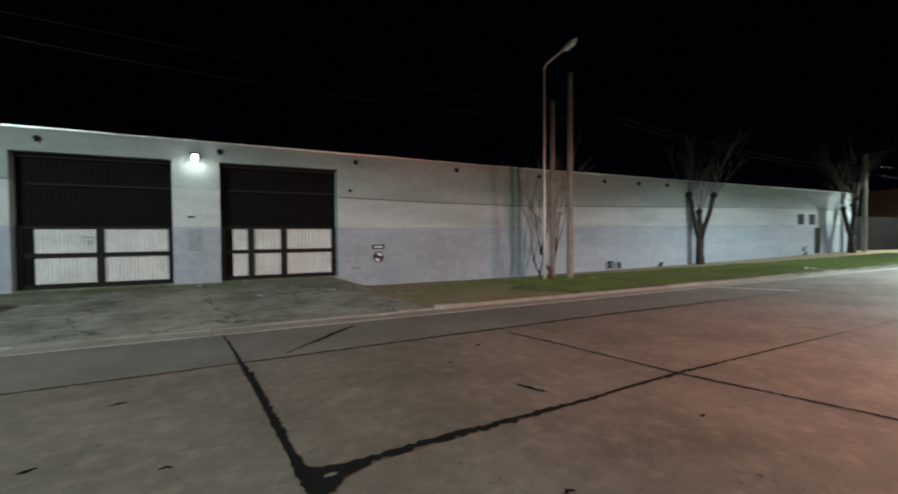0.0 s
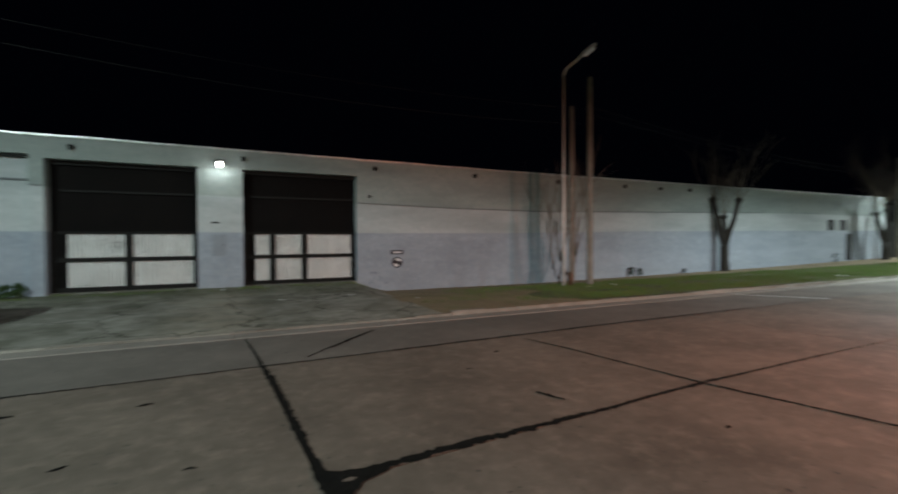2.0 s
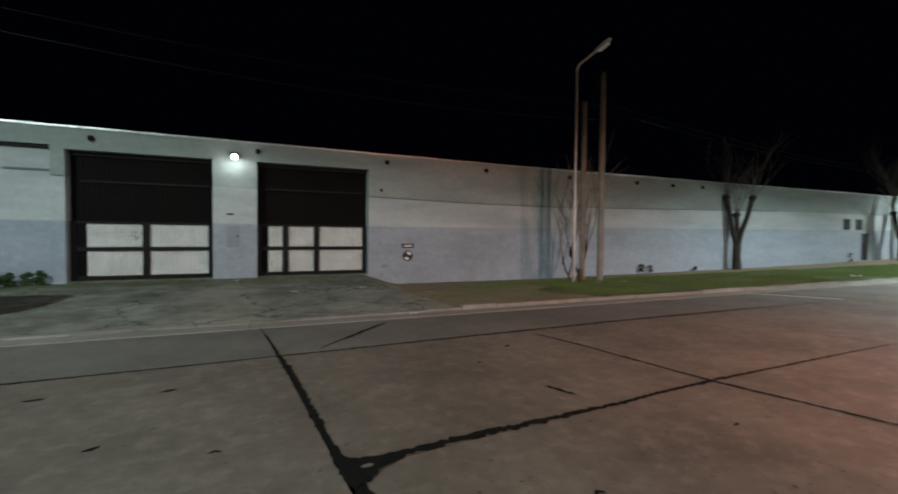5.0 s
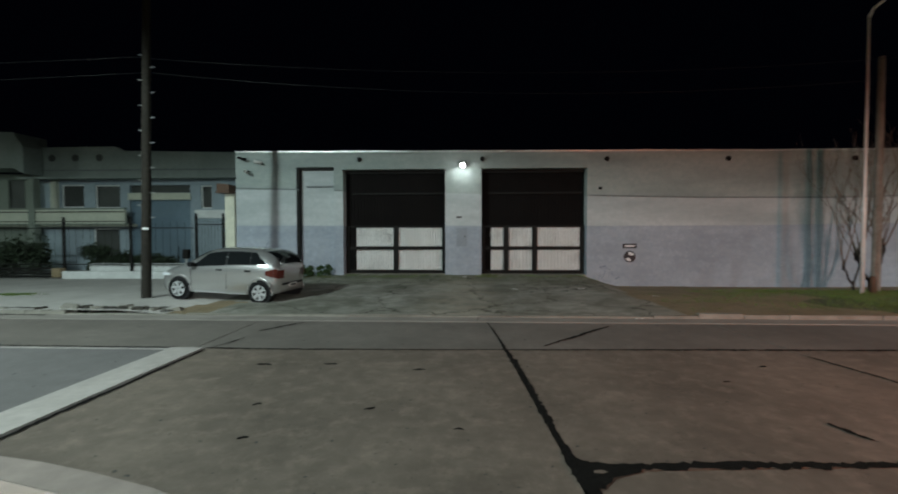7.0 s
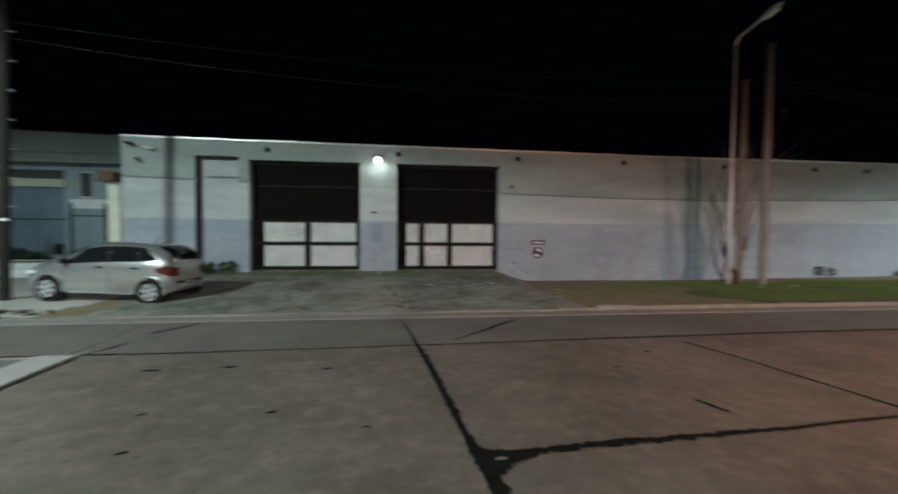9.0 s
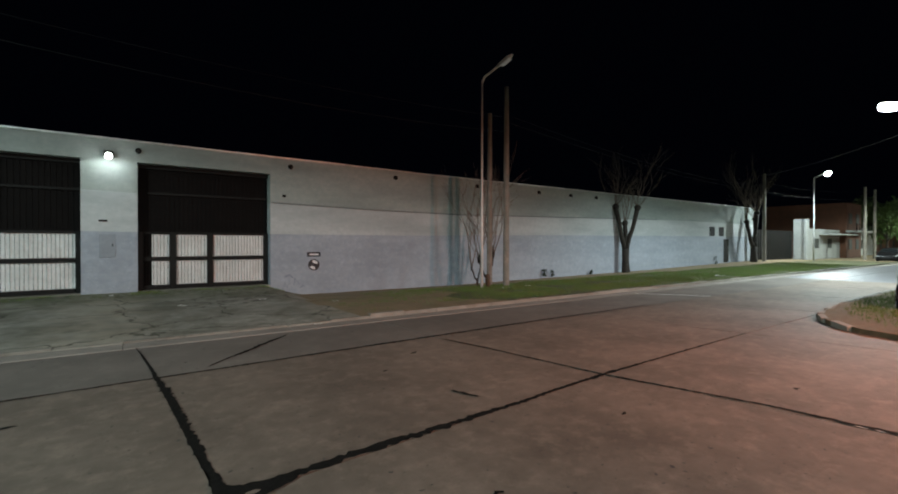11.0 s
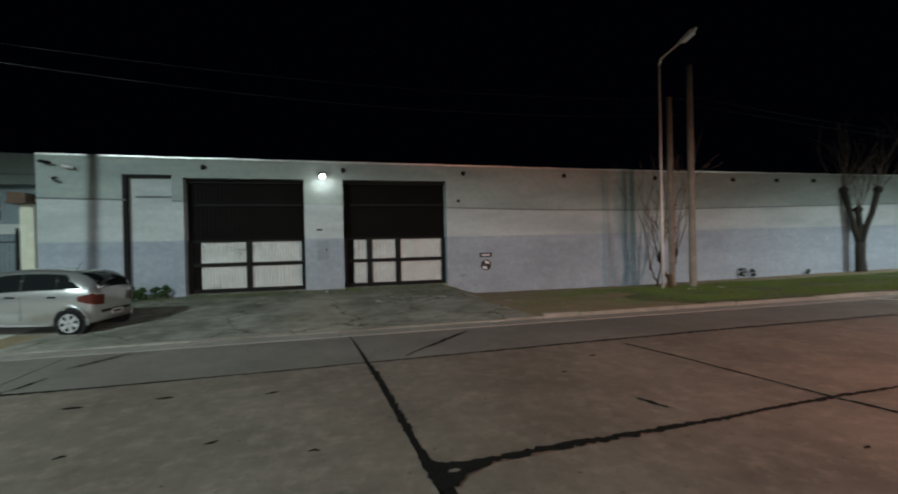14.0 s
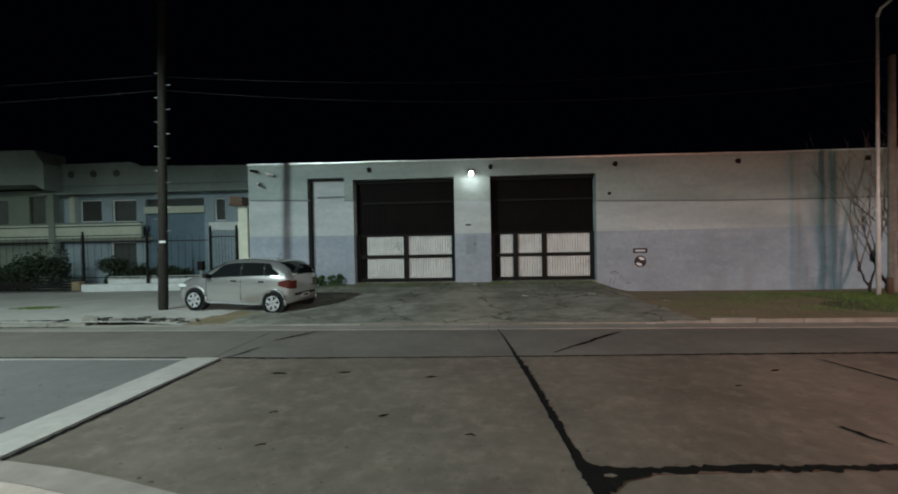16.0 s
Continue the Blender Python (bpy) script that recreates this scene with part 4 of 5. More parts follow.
# added tall near-black backs of the recesses, standing for the darkness behind the gates
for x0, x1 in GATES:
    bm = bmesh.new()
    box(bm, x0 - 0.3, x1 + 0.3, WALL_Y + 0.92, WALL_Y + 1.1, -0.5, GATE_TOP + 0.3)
    solid("gate_recess_wall", bm, MESH_DARK, "added near-black wall closing the gate recess", "wall", "structure")

flood = thing("wall_floodlight", pose(-0.47, WALL_Y, 4.74), "small bright floodlight on the pillar between the gates", "floodlight")
box_part("bracket", flood, STEEL_DARK, -0.03, 0.03, -0.16, 0.0, 0.02, 0.06, 0.005)
bm = bmesh.new()
box(bm, -0.13, 0.13, -0.22, -0.10, -0.06, 0.14)
bevelled(bm, 0.02)
part("housing", bm, STEEL_DARK, flood, "dark lamp housing")
bm = bmesh.new()
tube(bm, [(0, -0.225, -0.02), (0, -0.30, -0.05), (0, -0.37, -0.08), (0, -0.41, -0.09)], [0.09, 0.10, 0.08, 0.03], 18)
part("lens", bm, FLOOD_GLOW, flood, "glowing lens")

# two cameras and a lamp on the corner of the wall
for (cx, cz, ang) in ((-9.75, 5.1, 20), (-9.15, 4.95, 35), (-9.35, 4.55, -25)):
    cam_unit = thing("security_camera", pose(cx, WALL_Y, cz, 0, 0, ang), "small pale security camera on a wall bracket", "security camera", "corner cameras")
    bm = bmesh.new()
    tube(bm, [(0, 0.0, 0), (0, -0.16, 0.02), (0.02, -0.22, -0.02)], 0.018, 8)
    part("bracket", bm, STEEL_DARK, cam_unit)
    bm = bmesh.new()
    tube(bm, [(-0.10, -0.20, 0.0), (0.20, -0.34, -0.07)], [0.055, 0.055], 12)
    part("housing", bm, PALE_POLE if cx > -9.6 else STEEL_DARK, cam_unit)
    bm = bmesh.new()
    tube(bm, [(0.201, -0.341, -0.07), (0.215, -0.348, -0.074)], [0.045, 0.045], 12)
    part("lens", bm, BLACK_TRIM, cam_unit)


# ---- poles and street lamps ----
def street_lamp(x, y, towards, height, lit, label, mat, reach=2.1, rise=1.0, base=0.1, width=0.075):
    p = thing("street_lamp", pose(x, y, base), label, "street lamp", "street lamps")
    ux, uy = towards
    bm = bmesh.new()
    tube(bm, [(0, 0, -0.3), (0, 0, height * 0.35), (0, 0, height * 0.36), (0, 0, height)], [width, width * 0.95, width * 0.75, width * 0.6], 14)
    part("pole", bm, mat, p)
    bm = bmesh.new()
    tube(bm, [(0, 0, height - 0.1), (ux * 0.12, uy * 0.12, height + 0.1), (ux * reach, uy * reach, height + rise)], [0.045, 0.042, 0.035], 10)
    part("arm", bm, mat, p)
    ang = math.degrees(math.atan2(uy, ux))
    head = bmesh.new()
    tube(head, [(-0.1, 0, 0), (0.1, 0, 0.02), (0.55, 0, 0.04), (0.75, 0, 0.03)], [0.05, 0.10, 0.13, 0.06], 10)
    for v in head.verts:
        v.co.z *= 0.55
    h = part("lamp_head", head, GALV, p, "flat grey lamp head")
    tilt = -math.degrees(math.atan2(rise, reach))
    h.matrix_local = pose(ux * reach, uy * reach, height + rise) @ pose(0, 0, 0, 0, 0, ang) @ pose(0, 0, 0, 0, tilt * 0.8, 0)
    lens = bmesh.new()
    if lit:
        # lit lens is oversized, its glowing shape standing in for glare
        tube(lens, [(-0.05, 0, -0.13), (0.06, 0, -0.15), (0.38, 0, -0.17), (0.70, 0, -0.15), (0.82, 0, -0.13)], [0.05, 0.17, 0.21, 0.17, 0.05], 14)
    else:
        box(lens, 0.12, 0.62, -0.10, 0.10, -0.09, -0.075)
    ln = part("lens", lens, LAMP_GLOW if lit else HEADLAMP, h, "glowing lens" if lit else "unlit lens")
    return p


street_lamp(11.82, 14.25, (0.03, -1.0), 8.45, False, "unlit pale steel street lamp with a raised arm", PALE_POLE, 1.0, 0.30, 0.08, 0.060)
street_lamp(31.0, 4.15, (-0.75, 0.66), 8.4, True, "lit white steel street lamp over the street", GALV, 1.6, 0.05, 0.1, 0.06)
street_lamp(57.0, 16.0, (-0.85, -0.5), 8.4, True, "lit white steel street lamp over the street", GALV, 3.6, 0.15)
street_lamp(68.4, 5.9, (-0.98, 0.1), 8.4, True, "lit distant street lamp", GALV, 4.0, 0.2)
street_lamp(93.0, 7.9, (-0.9, 0.4), 8.4, True, "lit distant street lamp", GALV, 2.5, 0.1)


def utility_pole(x, y, height, r0, r1, mat, label, base=0.1, lean=(0, 0)):
    p = thing("utility_pole", pose(x, y, base), label, "utility pole", "utility poles")
    bm = bmesh.new()
    tube(bm, [(0, 0, -0.4), (0, 0, 0.0), (lean[0] * 0.5, lean[1] * 0.5, height * 0.5), (lean[0], lean[1], height)], [r0, r0, (r0 + r1) / 2, r1], 14)
    part("pole", bm, mat, p)
    return p


lp = utility_pole(-9.64, 12.62, 9.6, 0.135, 0.10, POLE_DARK, "brown wooden utility pole with climbing pegs", 0.13, (0.22, 0))
for k in range(14):
    bm = bmesh.new()
    z, s = 2.3 + 0.36 * k, (-1) ** k
    tube(bm, [(0.023 * z + s * 0.09, 0, z), (0.023 * z + s * 0.25, 0, z + 0.01)], 0.012, 6)
    part("climbing_peg", bm, GALV, lp)
box_part("reflector", lp, PAPER, 0.05, 0.24, -0.17, -0.155, 1.95, 2.01, 0.004, "small white marker plate")
box_part("cap", lp, BLACK_TRIM, 0.11, 0.31, -0.09, 0.09, 9.0, 9.12, 0.01)
utility_pole(12.78, 14.9, 7.45, 0.125, 0.09, POLE_CONCRETE, "weathered slim concrete pole beside the lamp", 0.05)
utility_pole(13.02, 14.1, 8.4, 0.135, 0.095, POLE_CONCRETE, "pale concrete utility pole beside the lamp", 0.08)
utility_pole(48.6, 17.4, 8.3, 0.17, 0.12, POLE_CONCRETE, "pale concrete utility pole on the verge", 0.15)
utility_pole(24.6, 1.75, 8.4, 0.20, 0.14, POLE_WOOD, "thick brown wooden utility pole on the corner verge", 0.1)
utility_pole(66.0, 14.0, 8.0, 0.16, 0.12, POLE_CONCRETE, "distant pale utility pole", 0.12)
utility_pole(70.0, 14.0, 8.0, 0.16, 0.12, POLE_CONCRETE, "distant pale utility pole", 0.12)
utility_pole(36.0, 0.4, 9.0, 0.16, 0.12, POLE_CONCRETE, "pale concrete pole behind the corner", 0.12)
stump = thing("bollard_stump", pose(12.06, 14.15, 0.08), "short dark rusty stump at the lamp's foot", "stump")
bm = bmesh.new()
tube(bm, [(0, 0, -0.1), (0, 0, 0.5), (0, 0, 0.55)], [0.09, 0.085, 0.07], 10)
part("stump", bm, BROWN_TILE, stump)


def cable(a, b, sag, r=0.006):
    bm = bmesh.new()
    a, b = Vector(a), Vector(b)
    pts = [a.lerp(b, k / 16) - Vector((0, 0, sag * 4 * (k / 16) * (1 - k / 16))) for k in range(17)]
    tube(bm, pts, r, 5)
    return solid("overhead_cable", bm, WIRE, "thin black overhead cable between poles", "cable", "", "overhead cables")


cable((-9.47, 12.6, 6.6), (13.08, 14.1, 6.6), 0.55)
cable((-9.47, 12.6, 7.0), (13.08, 14.1, 7.2), 0.45)
cable((-9.47, 12.6, 6.6), (-45, 12.6, 6.9), 0.4)
cable((-9.47, 12.6, 7.05), (-45, 12.6, 7.3), 0.3)
cable((13.08, 14.1, 7.0), (48.6, 17.4, 6.9), 0.5)
cable((13.08, 14.1, 7.3), (48.6, 17.4, 7.3), 0.6)
cable((48.6, 17.4, 7.6), (66, 14.0, 7.6), 0.3)
cable((48.6, 17.4, 6.8), (66, 14.0, 6.8), 0.3)
cable((31.0, 4.15, 7.65), (48.6, 17.4, 8.3), 0.25, 0.02)
cable((24.6, 1.75, 8.0), (36.0, 0.4, 8.4), 0.3)


# ---- trees ----
def limb(bm, p, d, length, r, depth, rr, spread=0.5, up=0.3, split=2, thin=0.6):
    """A limb that bends, tapers and splits."""
    pts, radii = [Vector(p)], [r]
    d = Vector(d).normalized()
    for k in range(4):
        d = (d + Vector((rr.uniform(-1, 1), rr.uniform(-1, 1), rr.uniform(-0.4, 1) * up)) * 0.22).normalized()
        pts.append(pts[-1] + d * length / 4)
        radii.append(r * (1 - 0.38 * (k + 1) / 4))
    tube(bm, pts, radii, 7 if r > 0.03 else 5)
    if depth > 0:
        for _ in range(split + (rr.random() < 0.4)):
            q = rr.choice(pts[2:])
            nd = (d + Vector((rr.uniform(-1, 1), rr.uniform(-1, 1), rr.uniform(-0.2, 1) * up)) * spread * 1.6).normalized()
            limb(bm, q, nd, length * rr.uniform(0.55, 0.8), radii[-1] * thin + 0.002, depth - 1, rr, spread, up, split, thin)


def bare_tree(x, y, base, label, forks, seed, trunk_h=1.0, trunk_r=0.2, shoots=14, shoot_len=1.9, wide=0.6):
    """A pollarded bare tree: short trunk, thick limbs with knobs, and upright shoots."""
    rr = random.Random(seed)
    t = thing("bare_tree", pose(x, y, base), label, "tree", "street trees")
    bm = bmesh.new()
    tube(bm, [(0, 0, -0.2), (0.02, 0, 0.08), (0, 0.02, trunk_h * 0.5), (0, 0, trunk_h + 0.1)], [trunk_r * 1.35, trunk_r * 1.1, trunk_r * 0.92, trunk_r * 0.95], 12)
    ends = []
    for (ex, ey, ez) in forks:
        a, b = Vector((0, 0, trunk_h - 0.05)), Vector((ex, ey, ez))
        pts = [a, a.lerp(b, 0.3) + Vector((ex * 0.12, 0.03, 0)), a.lerp(b, 0.6) + Vector((ex * 0.12, -0.04, 0)), b]
        tube(bm, pts, [trunk_r * 0.72, trunk_r * 0.6, trunk_r * 0.55, trunk_r * 0.62], 9)
        tube(bm, [b + Vector((0, 0, -0.15)), b + Vector((0.02, 0, 0.05)), b + Vector((0, 0, 0.2))], [trunk_r * 0.6, trunk_r * 0.98, trunk_r * 0.5], 8)
        ends.append(b)
    part("trunk", bm, BARK, t)
    bm = bmesh.new()
    for b in ends:
        for _ in range(shoots):
            d = Vector((rr.uniform(-wide, wide), rr.uniform(-wide, wide), 1))
            limb(bm, b + Vector((0, 0, rr.uniform(-0.1, 0.15))), d, shoot_len * rr.uniform(0.6, 1.2), rr.uniform(0.014, 0.032), 2, rr, 0.32, 0.5, 2)
    part("crown", bm, TWIG, t, "thin bare upright shoots")
    return t


bare_tree(27.2, 17.8, -0.04, "pruned bare tree with a forked dark trunk", [(-0.42, 0.50, 4.4), (0.34, -0.62, 4.3), (0.02, 0.1, 3.3)], 5, 1.5, 0.24, 8, 2.1, 0.75)
bare_tree(13.5, 15.9, -0.05, "slim bare tree with many upright shoots", [(-0.5, 0.0, 1.2), (0.42, 0.1, 1.4), (0.05, -0.2, 1.7)], 8, 0.35, 0.09, 5, 2.4, 0.25)
bare_tree(12.6, 15.5, -0.05, "slim bare sapling with reddish upright shoots beside the lamp", [(-0.35, 0.0, 0.9), (0.25, 0.1, 1.2)], 21, 0.3, 0.05, 3, 2.2, 0.25)
bare_tree(46.6, 17.5, 0.25, "tall bare tree beside the concrete pole", [(-1.3, 0.1, 3.6), (0.7, 0.2, 3.9), (-0.2, -0.3, 4.4)], 13, 1.3, 0.28, 9, 2.6)


def leafy(name, m, size, count, mat, label, category, seed, leaf=0.10, trunk=0.0, group=""):
    """A crown or bush of many small leaves in uneven clumps, with a trunk if one is given."""
    rr = random.Random(seed)
    t = thing(name, m, label, category, group)
    if trunk:
        bm = bmesh.new()
        tube(bm, [(0, 0, -0.2), (0.03, 0, trunk * 0.5), (0, 0, trunk + size[2] * 0.4)], [0.16, 0.12, 0.06], 9)
        for _ in range(7):
            limb(bm, (0, 0, trunk * rr.uniform(0.7, 1)), (rr.uniform(-1, 1), rr.uniform(-1, 1), 0.8), size[0] * 0.8, 0.06, 1, rr)
        part("trunk", bm, BARK, t)
    clumps = [(Vector((rr.uniform(-1, 1) * size[0] * 0.8, rr.uniform(-1, 1) * size[1] * 0.8, trunk + size[2] * rr.uniform(0.15, 0.9))), rr.uniform(0.18, 0.42) * size[0]) for _ in range(16)]
    verts, faces = [], []
    for _ in range(count):
        c, r = rr.choice(clumps)
        d = Vector((rr.gauss(0, 1), rr.gauss(0, 1), rr.gauss(0, 0.8))).normalized() * r * rr.random() ** 0.4
        p = c + d
        a, b = Vector((rr.gauss(0, 1), rr.gauss(0, 1), rr.gauss(0, 1))).normalized() * leaf, Vector((rr.gauss(0, 1), rr.gauss(0, 1), rr.gauss(0, 1))).normalized() * leaf * 0.6
        k = len(verts)
        if p.z < 0.02:
            continue
        verts += [p - a, p + b, p + a, p - b]
        faces.append((k, k + 1, k + 2, k + 3))
    me = bpy.data.meshes.new("crown")
    me.from_pydata(verts, [], faces)
    me.materials.append(mat)
    c = new("crown", me)
    c.parent = t
    return t


leafy("leafy_tree", pose(92, 17.0, 0.1), (5.0, 4.5, 5.6), 6500, LEAF, "green leafy tree lit by a street lamp", "tree", 31, 0.17, 3.0)
leafy("leafy_tree", pose(112, 16.0, 0.1), (5.0, 4.0, 5.0), 6000, LEAF, "dark leafy tree far along the street", "tree", 32, 0.25, 2.5)
leafy("leafy_tree", pose(120, 2.0, 0.1), (5.0, 4.0, 5.5), 6000, LEAF, "dark leafy tree far along the street", "tree", 33, 0.25, 2.5)
leafy("leafy_tree", pose(108, -6.0, 0.1), (7.0, 6.0, 6.0), 7000, LEAF, "dark leafy tree far along the street", "tree", 34, 0.28, 2.5)
leafy("leafy_tree", pose(100, 22.0, 0.1), (6.0, 5.0, 5.0), 6000, LEAF, "dark leafy tree far along the street", "tree", 35, 0.26, 2.5)
leafy("weed_clump", pose(-6.9, 18.15, 0.2), (0.35, 0.15, 0.45), 700, WEED, "small green weeds at the wall's foot", "weeds", 41, 0.06)
leafy("weed_clump", pose(-6.2, 18.2, 0.2), (0.3, 0.14, 0.5), 600, WEED, "small green weeds at the wall's foot", "weeds", 42, 0.06)
for k, (wx, s) in enumerate(((19.85, 0.2), (20.5, 0.17), (41.0, 0.4), (24.1, 0.12))):
    leafy("weed_clump", pose(wx, 18.25, -0.1), (s * 0.7, 0.1, s * 2.6), 160, HEDGE, "small dark weeds against the wall", "weeds", 43 + k, 0.06)


# ---- cars ----
def car(m, paint, label, lit=False):
    """A five-door hatchback, nose along +x, wheels on z = 0."""
    c = thing("hatchback_car", m, label, "car", "parked cars")
    # stations along the length: x, half width low, half width belt, half width roof edge, sill z, belt z, top z
    st = [
        (-1.78, 0.56, 0.60, 0.56, 0.38, 0.86, 0.92), (-1.75, 0.68, 0.70, 0.58, 0.31, 0.94, 1.04), (-1.66, 0.765, 0.775, 0.585, 0.27, 1.03, 1.24), (-1.45, 0.815, 0.82, 0.59, 0.25, 1.05, 1.39),
        (-1.20, 0.83, 0.835, 0.59, 0.23, 1.045, 1.46), (-0.60, 0.835, 0.84, 0.60, 0.21, 1.025, 1.495), (0.0, 0.835, 0.84, 0.60, 0.21, 0.99, 1.475), (0.35, 0.835, 0.84, 0.60, 0.21, 0.965, 1.43),
        (0.75, 0.83, 0.835, 0.64, 0.21, 0.93, 1.23), (1.08, 0.825, 0.825, 0.69, 0.21, 0.915, 1.03), (1.30, 0.82, 0.81, 0.66, 0.22, 0.88, 0.955), (1.65, 0.79, 0.77, 0.58, 0.23, 0.80, 0.87),
        (1.85, 0.73, 0.70, 0.50, 0.24, 0.70, 0.79), (1.97, 0.60, 0.58, 0.42, 0.27, 0.60, 0.68), (2.02, 0.45, 0.45, 0.36, 0.32, 0.52, 0.56),
    ]
    xs = [s[0] for s in st]

    def prof(x, col):
        return float(np.interp(x, xs, [s[col] for s in st]))

    bm = bmesh.new()
    rings = []
    fine = sorted(set(list(np.linspace(xs[0], xs[-1], 46)) + xs))
    for x in fine:
        wl, wb, wr, zs, zb, zt = (prof(x, k) for k in range(1, 7))
        half = [(0, zs), (wl * 0.86, zs), (wl * 0.98, zs + 0.06), (wl + 0.012, zs + (zb - zs) * 0.45), (wb + 0.01, zs + (zb - zs) * 0.8), (wb * 0.985, zb),
                ((wb + wr) / 2 + 0.012, zb + (zt - zb) * 0.5), (wr + 0.01, zb + (zt - zb) * 0.86), (wr * 0.88, zt - (zt - zb) * 0.03), (wr * 0.5, zt + 0.012), (0, zt + 0.02)]
        ring = half + [(-a, b) for a, b in half[-2:0:-1]]
        rings.append([bm.verts.new((x, a, b)) for a, b in ring])
    for a, b in zip(rings, rings[1:]):
        for k in range(len(a)):
            bm.faces.new((a[k], a[(k + 1) % len(a)], b[(k + 1) % len(a)], b[k]))
    bm.faces.new(rings[0])
    bm.faces.new(rings[-1][::-1])
    part("body", smooth_all(bm), paint, c)

    def side_patch(name, x_low0, x_low1, x_up0, x_up1, v0, v1, mat, s, lab=""):
        """A pane on the side of the cabin."""
        bm = bmesh.new()
        rows = []
        for v in np.linspace(v0, v1, 5):
            f = (v - v0) / (v1 - v0)
            a, b = x_low0 + (x_up0 - x_low0) * f, x_low1 + (x_up1 - x_low1) * f
            row = []
            for x in np.linspace(a, b, 7):
                wb, wr, zb, zt = prof(x, 2), prof(x, 3), prof(x, 5), prof(x, 6)
                y = np.interp(v, (0, 0.5, 0.86, 1), (wb * 0.985, (wb + wr) / 2 + 0.012, wr + 0.01, wr * 0.88))
                row.append(bm.verts.new((x, s * (y + (0.006 if mat is BLACK_TRIM else 0.010)), zb + (zt - zb) * v)))
            rows.append(row)
        for p, q in zip(rows, rows[1:]):
            for k in range(6):
                bm.faces.new((p[k], p[k + 1], q[k + 1], q[k]))
        return part(name, smooth_all(bm), mat, c, lab)

    for s in (-1, 1):
        side_patch("window_trim", -1.56, 0.97, -1.06, 0.45, 0.02, 0.82, BLACK_TRIM, s, "black window surround")
        side_patch("front_window", -0.22, 0.93, -0.17, 0.42, 0.06, 0.80, CAR_GLASS, s, "dark front side window")
        side_patch("rear_window", -0.98, -0.28, -0.90, -0.23, 0.06, 0.79, CAR_GLASS, s, "dark rear side window")
        side_patch("quarter_window", -1.50, -1.01, -1.06, -0.94, 0.08, 0.76, CAR_GLASS, s, "dark quarter window")
    # windscreen and rear pane, laid just over the body

    def end_pane(name, x0, x1, lab):
        bm = bmesh.new()
        rows = []
        for x in np.linspace(x0, x1, 7):
            wr, zb, zt = prof(x, 3), prof(x, 5), prof(x, 6)
            rows.append([bm.verts.new((x + (0.004 if x > 0 else -0.006), u * wr * 0.98, zt + 0.027 - 0.035 * abs(u) ** 3)) for u in np.linspace(-1, 1, 9)])
        for p, q in zip(rows, rows[1:]):
            for k in range(8):
                bm.faces.new((p[k], p[k + 1], q[k + 1], q[k]))
        return part(name, smooth_all(bm), CAR_GLASS, c, lab)

    end_pane("windscreen", 0.44, 1.04, "dark windscreen")
    end_pane("rear_pane", -1.74, -1.34, "dark sloping rear window")
    for s in (-1, 1):
        # wheel arches (black discs in place of the shaded wells), wheels
        for wx in (1.24, -1.30):
            bm = bmesh.new()
            tube(bm, [(wx, s * 0.60, 0.31), (wx, s * (prof(wx, 1) + 0.018), 0.31)], [0.345, 0.345], 28)
            part("arch_shade", bm, BLACK_TRIM, c, "black disc for the shaded wheel arch")
            fl = bmesh.new()
            yo = prof(wx, 1) + 0.004
            tube(fl, [(wx + 0.375 * math.cos(a), s * yo, 0.31 + 0.375 * math.sin(a)) for a in np.linspace(-0.15, math.pi + 0.15, 17)], 0.034, 8)
            part("arch_flare", fl, paint, c, "rounded flare over the wheel")
            w = bmesh.new()
            prof_r = [(0.62, 0.24), (0.635, 0.285), (0.68, 0.30), (0.80, 0.30), (0.845, 0.285), (0.862, 0.25), (0.862, 0.21)]
            tube(w, [(wx, s * y, 0.30) for y, _ in prof_r], [r for _, r in prof_r], 26)
            wheel = part("wheel", w, RUBBER, c, "black tyre")
            # black disc draws the shade between the spokes
            rim = bmesh.new()
            tube(rim, [(wx, s * 0.8625, 0.30), (wx, s * 0.868, 0.30)], [0.205, 0.20], 24)
            part("rim", rim, BLACK_TRIM, wheel, "black disc for the shade behind the spokes")
            for k in range(6):
                a = 2 * math.pi * k / 6 + 0.3
                sp = bmesh.new()
                ca, sa = math.cos(a), math.sin(a)
                for (r0, hw) in ((0.02, 0.030),):
                    pts = [(r0, -0.03), (0.19, -0.046), (0.19, 0.046), (r0, 0.03)]
                    v = [sp.verts.new((wx + r * ca - t * sa, s * 0.876, 0.30 + r * sa + t * ca)) for r, t in pts]
                    u = [sp.verts.new((q.co.x, s * 0.8685, q.co.z)) for q in v]
                    sp.faces.new(v)
                    for i in range(4):
                        sp.faces.new((v[i], v[(i + 1) % 4], u[(i + 1) % 4], u[i]))
                part("spoke", sp, RIM, wheel, "silver wheel spoke")
            ring = bmesh.new()
            for k in range(24):
                a0, a1 = 2 * math.pi * k / 24, 2 * math.pi * (k + 1) / 24
                ring.faces.new([ring.verts.new((wx + r * math.cos(a), s * 0.8765, 0.30 + r * math.sin(a))) for r, a in ((0.185, a0), (0.212, a0), (0.212, a1), (0.185, a1))])
            part("rim_ring", ring, RIM, wheel, "silver rim edge")
